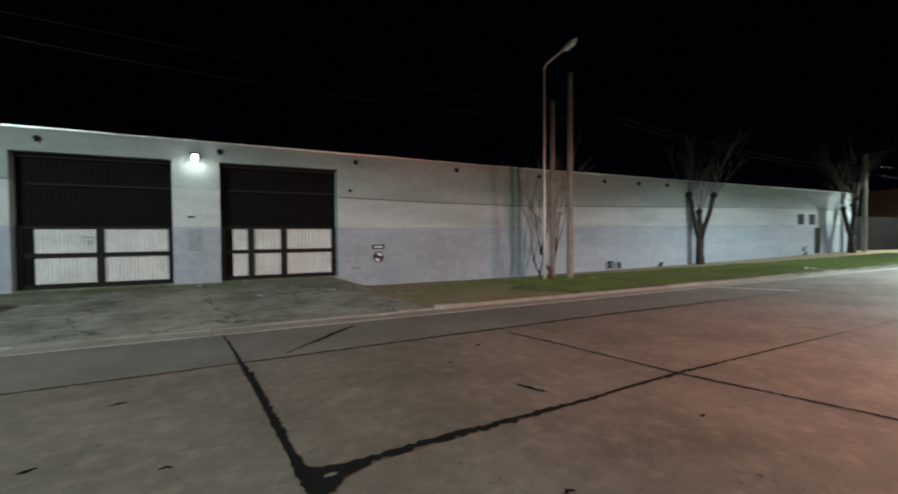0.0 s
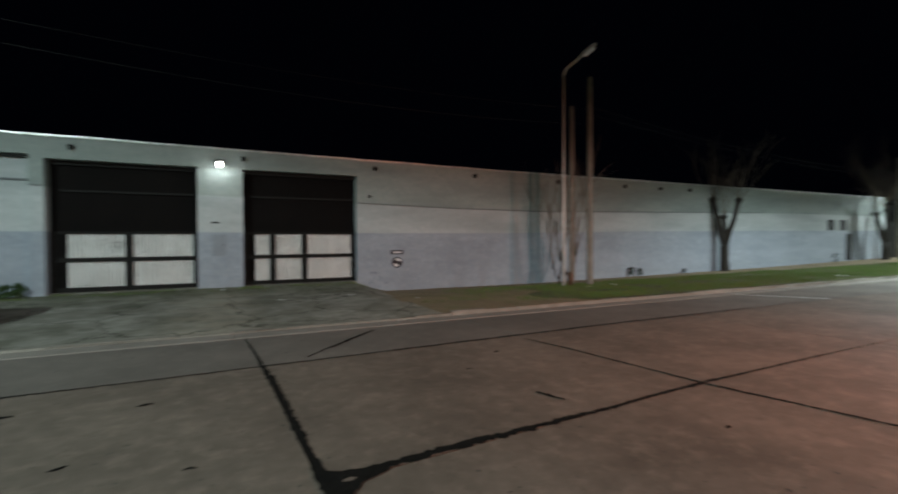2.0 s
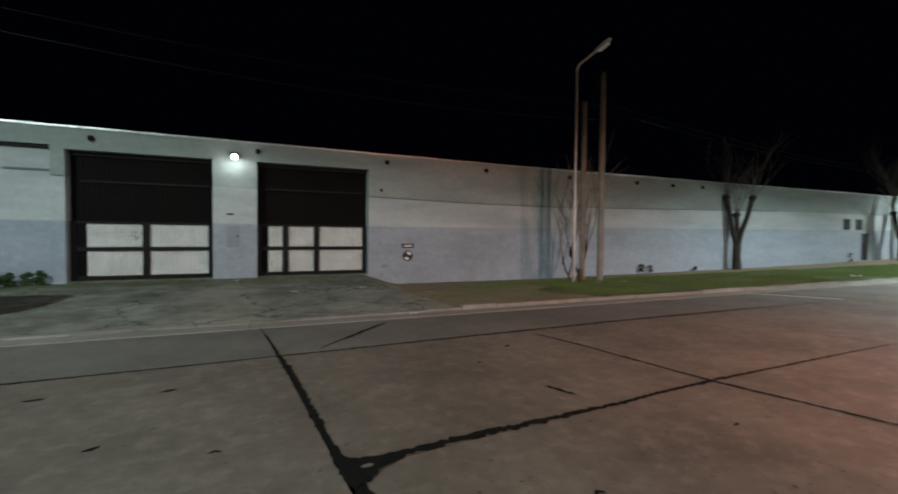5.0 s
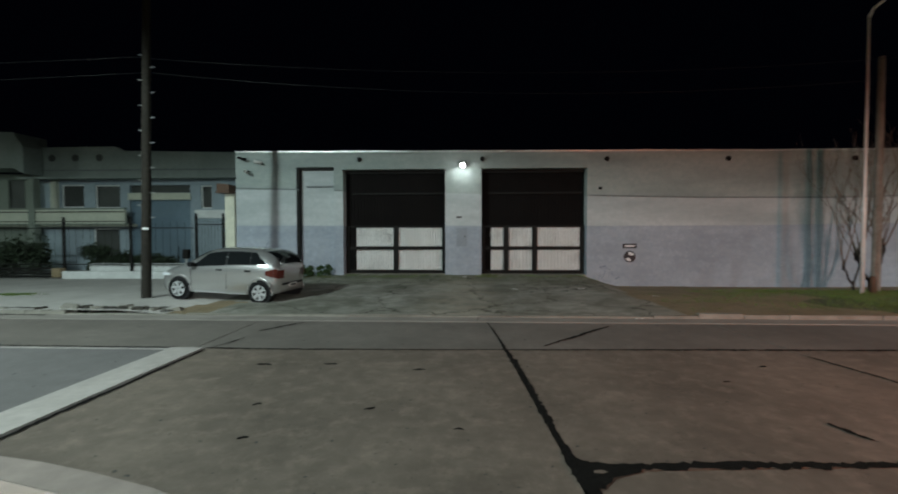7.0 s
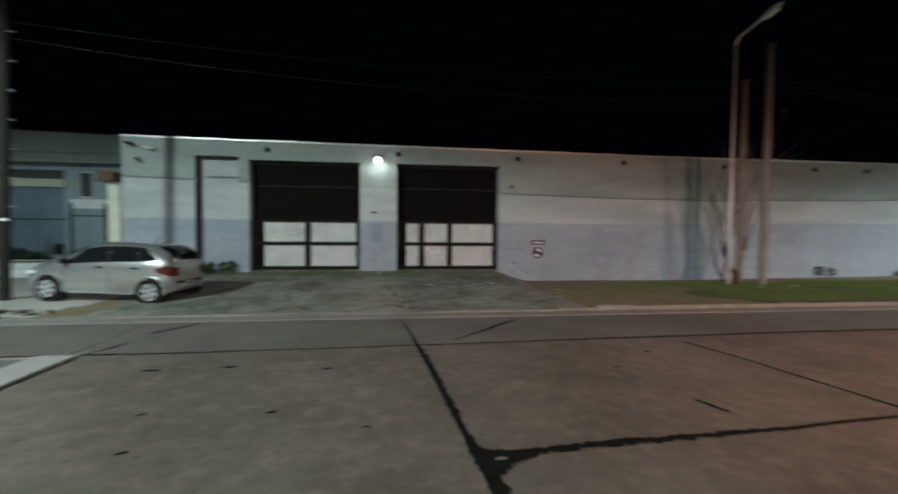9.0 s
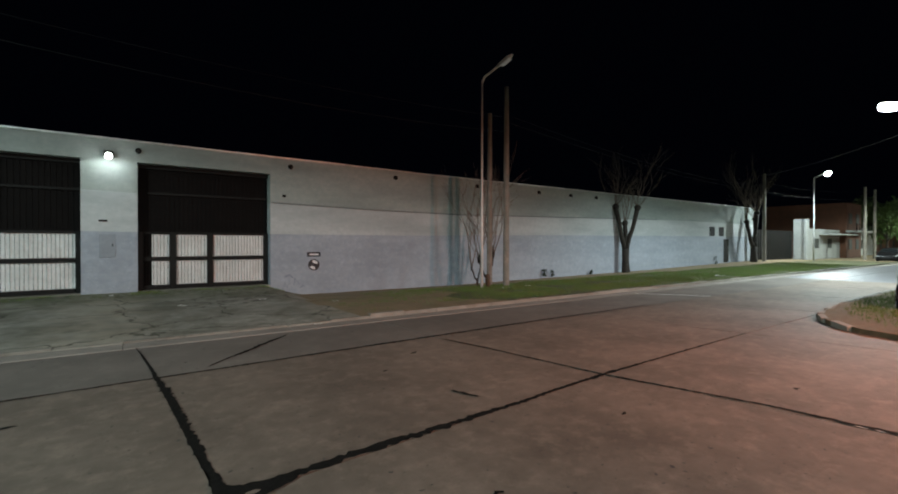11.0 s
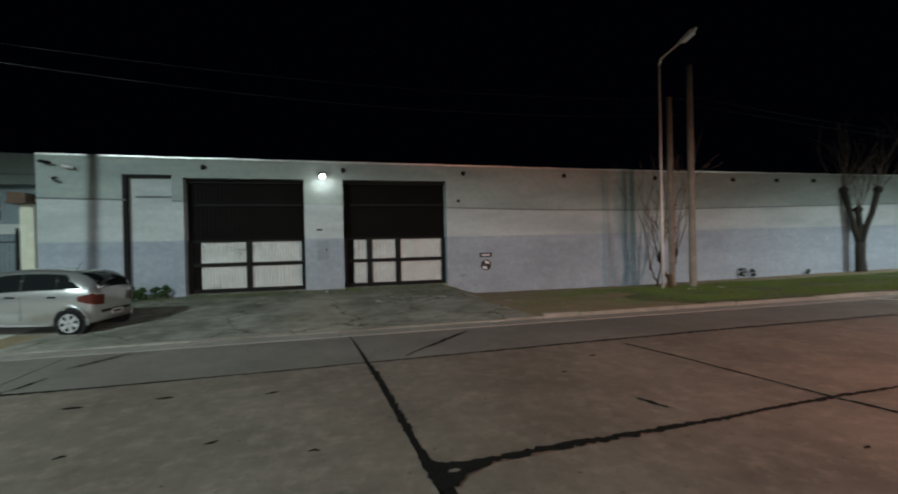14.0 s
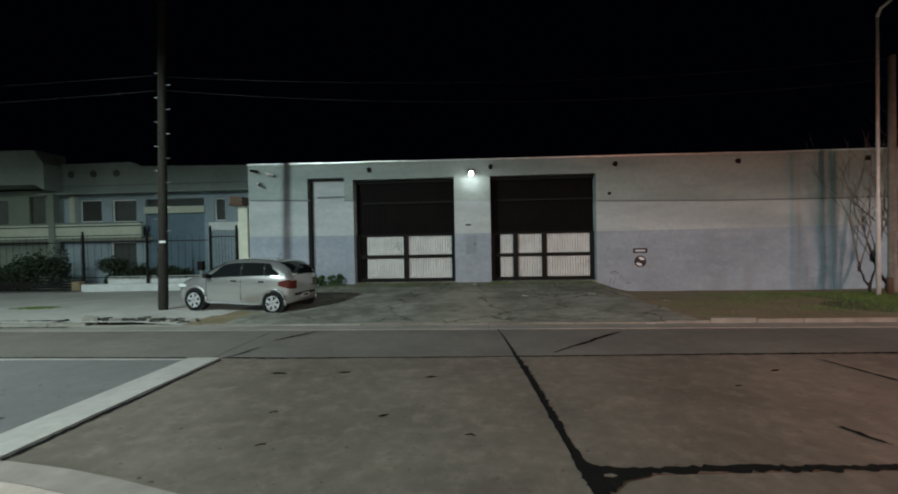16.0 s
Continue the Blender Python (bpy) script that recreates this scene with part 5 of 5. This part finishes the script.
        # sill line, handles, mirror, lamps
        box_part("sill_trim", c, RIM if paint is SILVER else BLACK_TRIM, -0.88, 0.82, *sorted((s * 0.828, s * 0.852)), 0.235, 0.262, 0.004, "thin pale sill strip")
        for hx in (-0.05, -0.92):
            box_part("door_handle", c, BLACK_TRIM, hx - 0.09, hx + 0.09, *sorted((s * 0.835, s * 0.872)), 0.865, 0.905, 0.008, "dark door handle")
        for dx in (-0.27, 0.86):
            box_part("door_seam", c, BLACK_TRIM, dx - 0.004, dx + 0.004, *sorted((s * 0.835, s * 0.8495)), 0.36, 0.90)
        bm = bmesh.new()
        box(bm, 0.72, 0.86, *sorted((s * 0.84, s * 1.0)), 0.95, 1.07)
        bevelled(bm, 0.03)
        part("mirror", bm, BLACK_TRIM, c, "black wing mirror")
        for name, x0, x1, z0, z1, mat, k in (("headlight", 1.55, 1.93, 0.62, 0.78, WARM_GLOW if lit else HEADLAMP, 0.012), ("tail_light", -1.76, -1.44, 0.70, 0.99, RED_GLOW if lit else TAIL_RED, 0.012)):
            bm = bmesh.new()
            rows = []
            for x in np.linspace(x0, x1, 7):
                f = (x - x0) / (x1 - x0)
                taper = 0.35 + 0.65 * (f if x0 > 0 else 1 - f)
                zm = (z0 + z1) / 2
                hh = (z1 - z0) / 2 * taper
                w = max(prof(x, 1), prof(x, 2)) + 0.012
                rows.append([bm.verts.new((x + math.copysign(0.01, x), s * (w + k), min(zm + hh * q, prof(x, 5) + 0.02))) for q in (-1, -0.3, 0.3, 1)])
            for p, q in zip(rows, rows[1:]):
                for i in range(3):
                    bm.faces.new((p[i], p[i + 1], q[i + 1], q[i]))
            tail = rows[-1] if x0 > 0 else rows[0]
            inner = [bm.verts.new((v.co.x + math.copysign(0.045, v.co.x), v.co.y - s * 0.20, v.co.z)) for v in tail]
            for i in range(3):
                bm.faces.new((tail[i], tail[i + 1], inner[i + 1], inner[i]))
            part(name, smooth_all(bm), mat, c, "clear headlight" if x0 > 0 else "red tail light")
    box_part("rear_bumper_strip", c, BLACK_TRIM, -1.81, -1.74, -0.53, 0.53, 0.50, 0.56, 0.01)
    box_part("number_plate", c, PLATE, -1.815, -1.79, -0.2, 0.2, 0.42, 0.54, 0.004, "pale number plate")
    box_part("plate_bar", c, BLACK_TRIM, -1.822, -1.816, -0.14, 0.14, 0.455, 0.505)
    box_part("front_grille", c, BLACK_TRIM, 1.97, 2.035, -0.35, 0.35, 0.36, 0.46, 0.01)
    bm = bmesh.new()
    tube(bm, [(-1.2, 0.5, 1.47), (-1.32, 0.5, 1.68)], [0.008, 0.004], 6)
    part("antenna", bm, BLACK_TRIM, c)
    return c


car(pose(-7.10, 12.95, 0.075, 0, -1.7, 171.8), SILVER, "silver hatchback parked askew on the driveway")
car(pose(18.3, 2.28, 0.115, 0, 0, 5.0) @ Matrix.Diagonal((0.92, 0.92, 0.98, 1)), BLACK_PAINT, "black hatchback parked on the grassy corner")
car(pose(64.0, 11.6, 0.0, 0, 0, 182), BLACK_PAINT, "dark car parked along the far kerb")
car(pose(74.0, 11.2, 0.0, 0, 0, 181), WHITE_PAINT, "white car with lit headlights along the far kerb", True)
car(pose(82.0, 11.2, 0.0, 0, 0, 180), WHITE_PAINT, "white car parked along the far kerb")
car(pose(80.0, 7.2, 0.0, 0, 0, 0), BLACK_PAINT, "dark car with lit tail lights far along the street", True)
car(pose(92.0, 7.0, 0.0, 0, 0, 0), WHITE_PAINT, "white car with lit tail lights far along the street", True)
car(pose(97.0, 11.0, 0.0, 0, 0, 180), WHITE_PAINT, "white car with lit headlights far along the kerb", True)
car(pose(88.0, 3.4, 0.0, 0, 0, 0), BLACK_PAINT, "dark car with lit tail lights far along the street", True)


# ---- the house beyond the warehouse ----
HY = 24.0
house = thing("house", pose(0.36, 0, -0.24), "two-storey grey-green house with a balcony and a blue garage shutter", "house")


def wall_with_holes(name, x0, x1, z0, z1, y0, y1, holes, mat, label=""):
    """A wall from pieces round rectangular openings."""
    xs = sorted({x0, x1, *[h[0] for h in holes], *[h[1] for h in holes]})
    zs = sorted({z0, z1, *[h[2] for h in holes], *[h[3] for h in holes]})
    bm = bmesh.new()
    for a, b in zip(xs, xs[1:]):
        for c, d in zip(zs, zs[1:]):
            mx, mz = (a + b) / 2, (c + d) / 2
            if not any(h[0] < mx < h[1] and h[2] < mz < h[3] for h in holes):
                box(bm, a, b, y0, y1, c, d)
    return part(name, bm, mat, house, label)


HOLES = [(-23.3, -21.98, 3.66, 4.93), (-21.35, -19.9, 3.62, 4.9), (-15.3, -14.67, 3.58, 4.85), (-21.49, -19.97, 0.15, 2.5), (-19.36, -15.9, 0.05, 4.05), (-19.36, -15.9, 4.46, 4.88)]
wall_with_holes("facade", -25.1, -10.85, -0.2, 5.2, HY, HY + 0.3, HOLES, HOUSE_BLUE, "pale plaster facade")
box_part("back_wall", house, BLIND, -31.5, -10.85, HY + 1.2, HY + 1.4, -0.2, 5.2)
for h in HOLES:
    if h[1] - h[0] > 3:
        continue
    win = box_part("window", house, BLIND, h[0] + 0.06, h[1] - 0.06, HY + 0.12, HY + 0.16, h[2] + 0.06, h[3] - 0.06, 0, "dark closed roller blind")
    for a, b, c, d in ((h[0], h[1], h[3] - 0.06, h[3]), (h[0], h[1], h[2], h[2] + 0.06), (h[0], h[0] + 0.06, h[2] + 0.06, h[3] - 0.06), (h[1] - 0.06, h[1], h[2] + 0.06, h[3] - 0.06)):
        box_part("window_frame", win, LOW_WALL, a, b, HY + 0.08, HY + 0.2, c, d)
# garage shutter
sh = box_part("garage_shutter", house, SHUTTER, -19.36, -15.9, HY + 0.16, HY + 0.2, 0.15, 4.05, 0, "closed blue roller shutter")
z = 0.2
while z < 4.0:
    box_part("slat", sh, SHUTTER, -19.34, -15.92, HY + 0.13, HY + 0.158, z, z + 0.13, 0.01)
    z += 0.15
box_part("lintel", house, CREAM_BAND, -19.40, -15.86, HY - 0.08, HY - 0.003, 4.07, 4.44, 0.01, "pale lintel over the shutter")
box_part("transom", house, BLIND, -19.36, -15.9, HY + 0.16, HY + 0.2, 4.46, 4.88)
# parapet with three round holes, and eaves
bm = bmesh.new()
for k, (x0, x1, t0, t1) in enumerate(((-24.6, -19.75, 6.90, 6.92), (-19.75, -19.3, 6.92, 6.70), (-19.3, -10.86, 6.68, 6.50))):
    hexa(bm, (x0, x1), (HY - 0.5, HY - 0.2), (5.3, 5.3), (t0, t1))
part("parapet", bm, HOUSE, house, "plain plaster parapet")
for hx in (-23.28, -21.95, -20.60):
    bm = bmesh.new()
    tube(bm, [(hx, HY - 0.53, 6.32), (hx, HY - 0.47, 6.32)], [0.19, 0.19], 18)
    part("round_vent", bm, BLIND, house, "dark round vent")
bm = bmesh.new()
box(bm, -25.1, -10.85, HY - 0.75, HY + 0.3, 5.18, 5.30)
part("eave_board", bm, HOUSE, house)
box_part("eave_edge", house, LEDGE, -25.1, -10.85, HY - 0.56, HY - 0.502, 5.62, 5.68)
# left wing, nearer, with a deep hood
bm = bmesh.new()
hexa(bm, (-36.0, -24.35), (HY - 1.6, HY + 0.3), (5.75, 5.65), (7.62, 7.50))
hexa(bm, (-24.35, -23.8), (HY - 1.6, HY - 0.55), (5.65, 5.35), (7.50, 6.75))
part("hood", bm, HOUSE, house, "deep plaster roof hood")
wall_with_holes("wing_wall", -34.0, -25.1, -0.2, 5.55, HY + 0.0, HY + 0.3, [(-29.5, -27.7, 3.6, 5.0), (-26.4, -25.4, 3.4, 5.2)], HOUSE_GREEN_SHADE, "green-grey plaster wall with shade in its colour")
for a, b in ((-29.5, -27.7), (-26.4, -25.4)):
    box_part("window", house, BLIND, a, b, HY + 0.1, HY + 0.15, 3.4, 5.2, 0, "dark blind")
# balcony
bm = bmesh.new()
box(bm, -31.1, -18.95, HY - 0.9, HY - 0.75, 2.72, 3.5)
part("balcony_front", bm, CREAM_BAND, house, "cream balcony front")
box_part("balcony_floor", house, CREAM_BAND, -31.1, -18.95, HY - 0.74, HY - 0.003, 2.6, 2.74)
for z in (3.52, 2.68):
    box_part("balcony_rail", house, HOUSE_GREEN_SHADE, -31.12, -18.93, HY - 0.95, HY - 0.72, z, z + 0.07, 0.01)
box_part("balcony_rail", house, STEEL_DARK, -31.1, -18.95, HY - 0.93, HY - 0.905, 3.35, 3.40)
box_part("balcony_rail", house, STEEL_DARK, -31.1, -18.95, HY - 0.93, HY - 0.905, 2.84, 2.88)
# columns in the same shade-darkened plaster
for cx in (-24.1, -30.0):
    box_part("column", house, HOUSE_GREEN_SHADE, cx - 0.17, cx + 0.17, HY - 0.98, HY - 0.6, 0.0, 5.2, 0.01, "green-grey column")
box_part("column", house, CREAM_BAND, -23.75, -23.4, HY - 0.2, HY - 0.003, 3.6, 5.15, 0.01)
box_part("band_right", house, LOW_WALL, -15.6, -10.85, HY - 0.10, HY - 0.003, 3.05, 3.5, 0.01, "white band under the window")
bm = bmesh.new()
box(bm, -34, -10.85, HY + 1.5, HY + 12, -0.2, 5.2)
part("house_back", bm, HOUSE_GREEN_SHADE, house)

GY = 19.35
low = thing("garden_wall", pose(0, 0, 0), "low white garden wall along the pavement", "garden wall")
for x0, x1, z1 in ((-18.5, -10.8, 0.42), (-34.0, -23.9, 0.36)):
    box_part("wall_base", low, LOW_WALL, x0, x1, GY - 0.12, GY + 0.12, -0.2, z1 - 0.14, 0.015)
box_part("wall_base", low, LOW_WALL, -17.6, -10.8, GY + 0.35, GY + 0.6, -0.1, 0.6, 0.015)
box_part("gate_pier", low, DIRT, -18.95, -18.55, GY - 0.15, GY + 0.15, 0.0, 0.42, 0.02, "earth-coloured pier")
drive_gate = thing("driveway_gate", pose(0, GY, -0.05), "low dark slatted driveway gate", "gate")
for k in range(4):
    box_part("slat", drive_gate, STEEL_DARK, -23.8, -19.0, -0.03, 0.03, 0.05 + 0.12 * k, 0.13 + 0.12 * k, 0.01)


def fence(x0, x1, posts, z0, z1, label, spacing, y):
    f = thing("iron_fence", pose(0, y, 0), label, "fence", "garden fences")
    for px in posts:
        box_part("post", f, STEEL_DARK, px - 0.045, px + 0.045, -0.045, 0.045, -0.12, z1 + 0.18, 0.015)
        bm = bmesh.new()
        tube(bm, [(px, 0, z1 + 0.17), (px, 0, z1 + 0.23), (px, 0, z1 + 0.28)], [0.03, 0.06, 0.02], 8)
        part("finial", bm, STEEL_DARK, f)
    for z in (z0 + 0.1, z1 - 0.25):
        box_part("rail", f, STEEL_DARK, x0, x1, -0.02, 0.02, z, z + 0.04)
    k = x0 + spacing
    while k < x1:
        if min(abs(k - p) for p in posts) > 0.09:
            bm = bmesh.new()
            tube(bm, [(k, 0, z0), (k, 0, z1 - 0.05), (k, 0, z1 + 0.06)], [0.007, 0.007, 0.003], 5)
            part("bar", bm, STEEL_DARK, f)
        k += spacing
    return f


fence(-12.5, -10.95, [-12.45, -11.2], 0.3, 2.6, "dark wrought iron gate fence with spear tops", 0.15, GY + 0.2)
fence(-31.0, -12.6, [-23.9, -18.65, -15.5], 0.45, 2.45, "dark thin iron fence before the garden", 0.34, GY + 0.2)
box_ = thing("letter_box", pose(-12.6, GY - 0.3, -0.08), "dark letter box with a pale lamp on a post", "letter box")
box_part("post", box_, GALV, -0.04, 0.04, -0.04, 0.04, 0, 0.95, 0.01)
box_part("box", box_, STEEL_DARK, -0.13, 0.13, -0.1, 0.1, 0.95, 1.35, 0.03)
for k, (hx, hy, s, h) in enumerate(((-27.0, 20.6, 2.4, 1.3), (-22.3, 20.6, 1.9, 1.9), (-24.5, 20.9, 1.5, 1.2), (-18.2, 21.2, 1.2, 1.4), (-16.6, 21.3, 1.3, 0.95), (-15.0, 21.3, 1.0, 0.8))):
    leafy("garden_bush", pose(hx, hy, -0.07), (s, 0.5, h), int(1900 * s), HEDGE, "dark clipped bush behind the garden fence", "bush", 60 + k, 0.09, 0, "garden bushes")

# ---- far lots beyond the warehouse ----
fg = thing("lot_gate", pose(0, 0, 0), "dark slatted lot gate between the warehouse and a white wall", "gate")
for k in range(22):
    box_part("slat", fg, STEEL_DARK, 50.3 + 0.42 * k, 50.55 + 0.42 * k, 18.6, 18.66, 0.2, 3.3)
for z in (0.6, 2.9):
    box_part("rail", fg, STEEL_DARK, 50.2, 59.6, 18.67, 18.73, z, z + 0.1)
lot = thing("white_building", pose(0, 0, 0), "low white wall and building at the far lots", "building")
box_part("wall", lot, FAR_WHITE, 59.8, 60.6, 17.4, 18.6, -0.2, 4.6, 0.02)
box_part("wall", lot, FAR_WHITE, 60.61, 72.0, 17.6, 18.6, -0.2, 3.6, 0.02)
for x0 in (63.0, 67.5):
    box_part("window", lot, BLIND, x0, x0 + 1.3, 17.56, 17.62, 1.4, 2.5, 0, "dark window")
box_part("canopy", lot, FAR_WHITE, 64.5, 72.0, 15.8, 17.59, 2.9, 3.05)
brick = thing("brick_house", pose(0, 0, 0), "two-storey red brick house with a balcony", "house")
box_part("wall", brick, BRICK, 72.2, 78.4, 17.0, 26, -0.2, 7.0, 0.02)
box_part("balcony", brick, FAR_WHITE, 71.8, 78.6, 15.9, 16.99, 3.3, 3.55)
for x0 in (73.0, 76.0):
    box_part("window", brick, BLIND, x0, x0 + 1.3, 16.95, 17.02, 4.4, 5.7, 0, "dark window")
    box_part("window", brick, BLIND, x0, x0 + 1.3, 16.95, 17.02, 1.2, 2.5, 0, "dark window")
for k in range(6):
    box_part("railing_post", brick, STEEL_DARK, 71.9 + 1.3 * k, 71.98 + 1.3 * k, 15.95, 16.03, 3.55, 4.4)
far = thing("far_houses", pose(0, 0, 0), "row of dark low houses closing the far street", "building")
rr = random.Random(77)
x = 86.0
while x < 190:
    w, h = rr.uniform(7, 12), rr.uniform(3.2, 6.5)
    u = box_part("house_wall", far, FAR_WHITE if rr.random() < 0.5 else BRICK, x, x + w, 19.5, 28, -0.2, h)
    box_part("window", u, BLIND, x + w * 0.3, x + w * 0.3 + 1.4, 19.45, 19.52, 1.2, 2.5)
    x += w + rr.uniform(0.2, 1.5)
x = 45.0
while x < 190:
    w, h = rr.uniform(8, 13), rr.uniform(3.0, 5.5)
    u = box_part("house_wall", far, HOUSE_GREEN_SHADE if rr.random() < 0.5 else BRICK, x, x + w, -14, -5.0, -0.2, h)
    box_part("window", u, BLIND, x + w * 0.3, x + w * 0.3 + 1.4, -4.99, -4.93, 1.2, 2.5)
    x += w + rr.uniform(0.2, 1.5)
sig = thing("traffic_signal", pose(125, 5.6, 0.1), "distant traffic signal showing red", "traffic signal")
bm = bmesh.new()
tube(bm, [(0, 0, 0), (0, 0, 3.6)], 0.07, 8)
part("pole", bm, GALV, sig)
hd = box_part("head", sig, BLACK_TRIM, -0.15, 0.15, -0.2, 0.2, 3.6, 4.6, 0.03)
bm = bmesh.new()
tube(bm, [(-0.151, 0, 4.35), (-0.17, 0, 4.35)], [0.17, 0.17], 14)
part("red_lens", bm, RED_GLOW, hd, "glowing red lens")

# scraps of paper on the driveway
for k, (px, py, s) in enumerate(((1.25, 14.4, 0.12), (3.4, 14.6, 0.10), (3.62, 10.15, 0.09), (5.2, 13.2, 0.08), (12.4, 13.4, 0.22), (13.7, 13.5, 0.15), (-0.4, 17.6, 0.1), (26.5, 11.6, 0.22), (15.0, 2.2, 0.14))):
    pr = random.Random(k)
    z = verge_z(px, py) if py > 10.3 else (0.115 if px > 12 else 0.02)
    bm = bmesh.new()
    grid = [[bm.verts.new((s * (i - 1.5) / 1.5 + pr.uniform(-0.01, 0.01), s * 0.7 * (j - 1) + pr.uniform(-0.01, 0.01), 0.012 + pr.uniform(0, 0.03))) for j in range(3)] for i in range(4)]
    for i in range(3):
        for j in range(2):
            bm.faces.new((grid[i][j], grid[i + 1][j], grid[i + 1][j + 1], grid[i][j + 1]))
    o = solid("paper_scrap", bm, PAPER, "crumpled white paper scrap on the ground", "litter", "", "litter")
    o.matrix_world = pose(px, py, z, 0, 0, pr.uniform(0, 180))
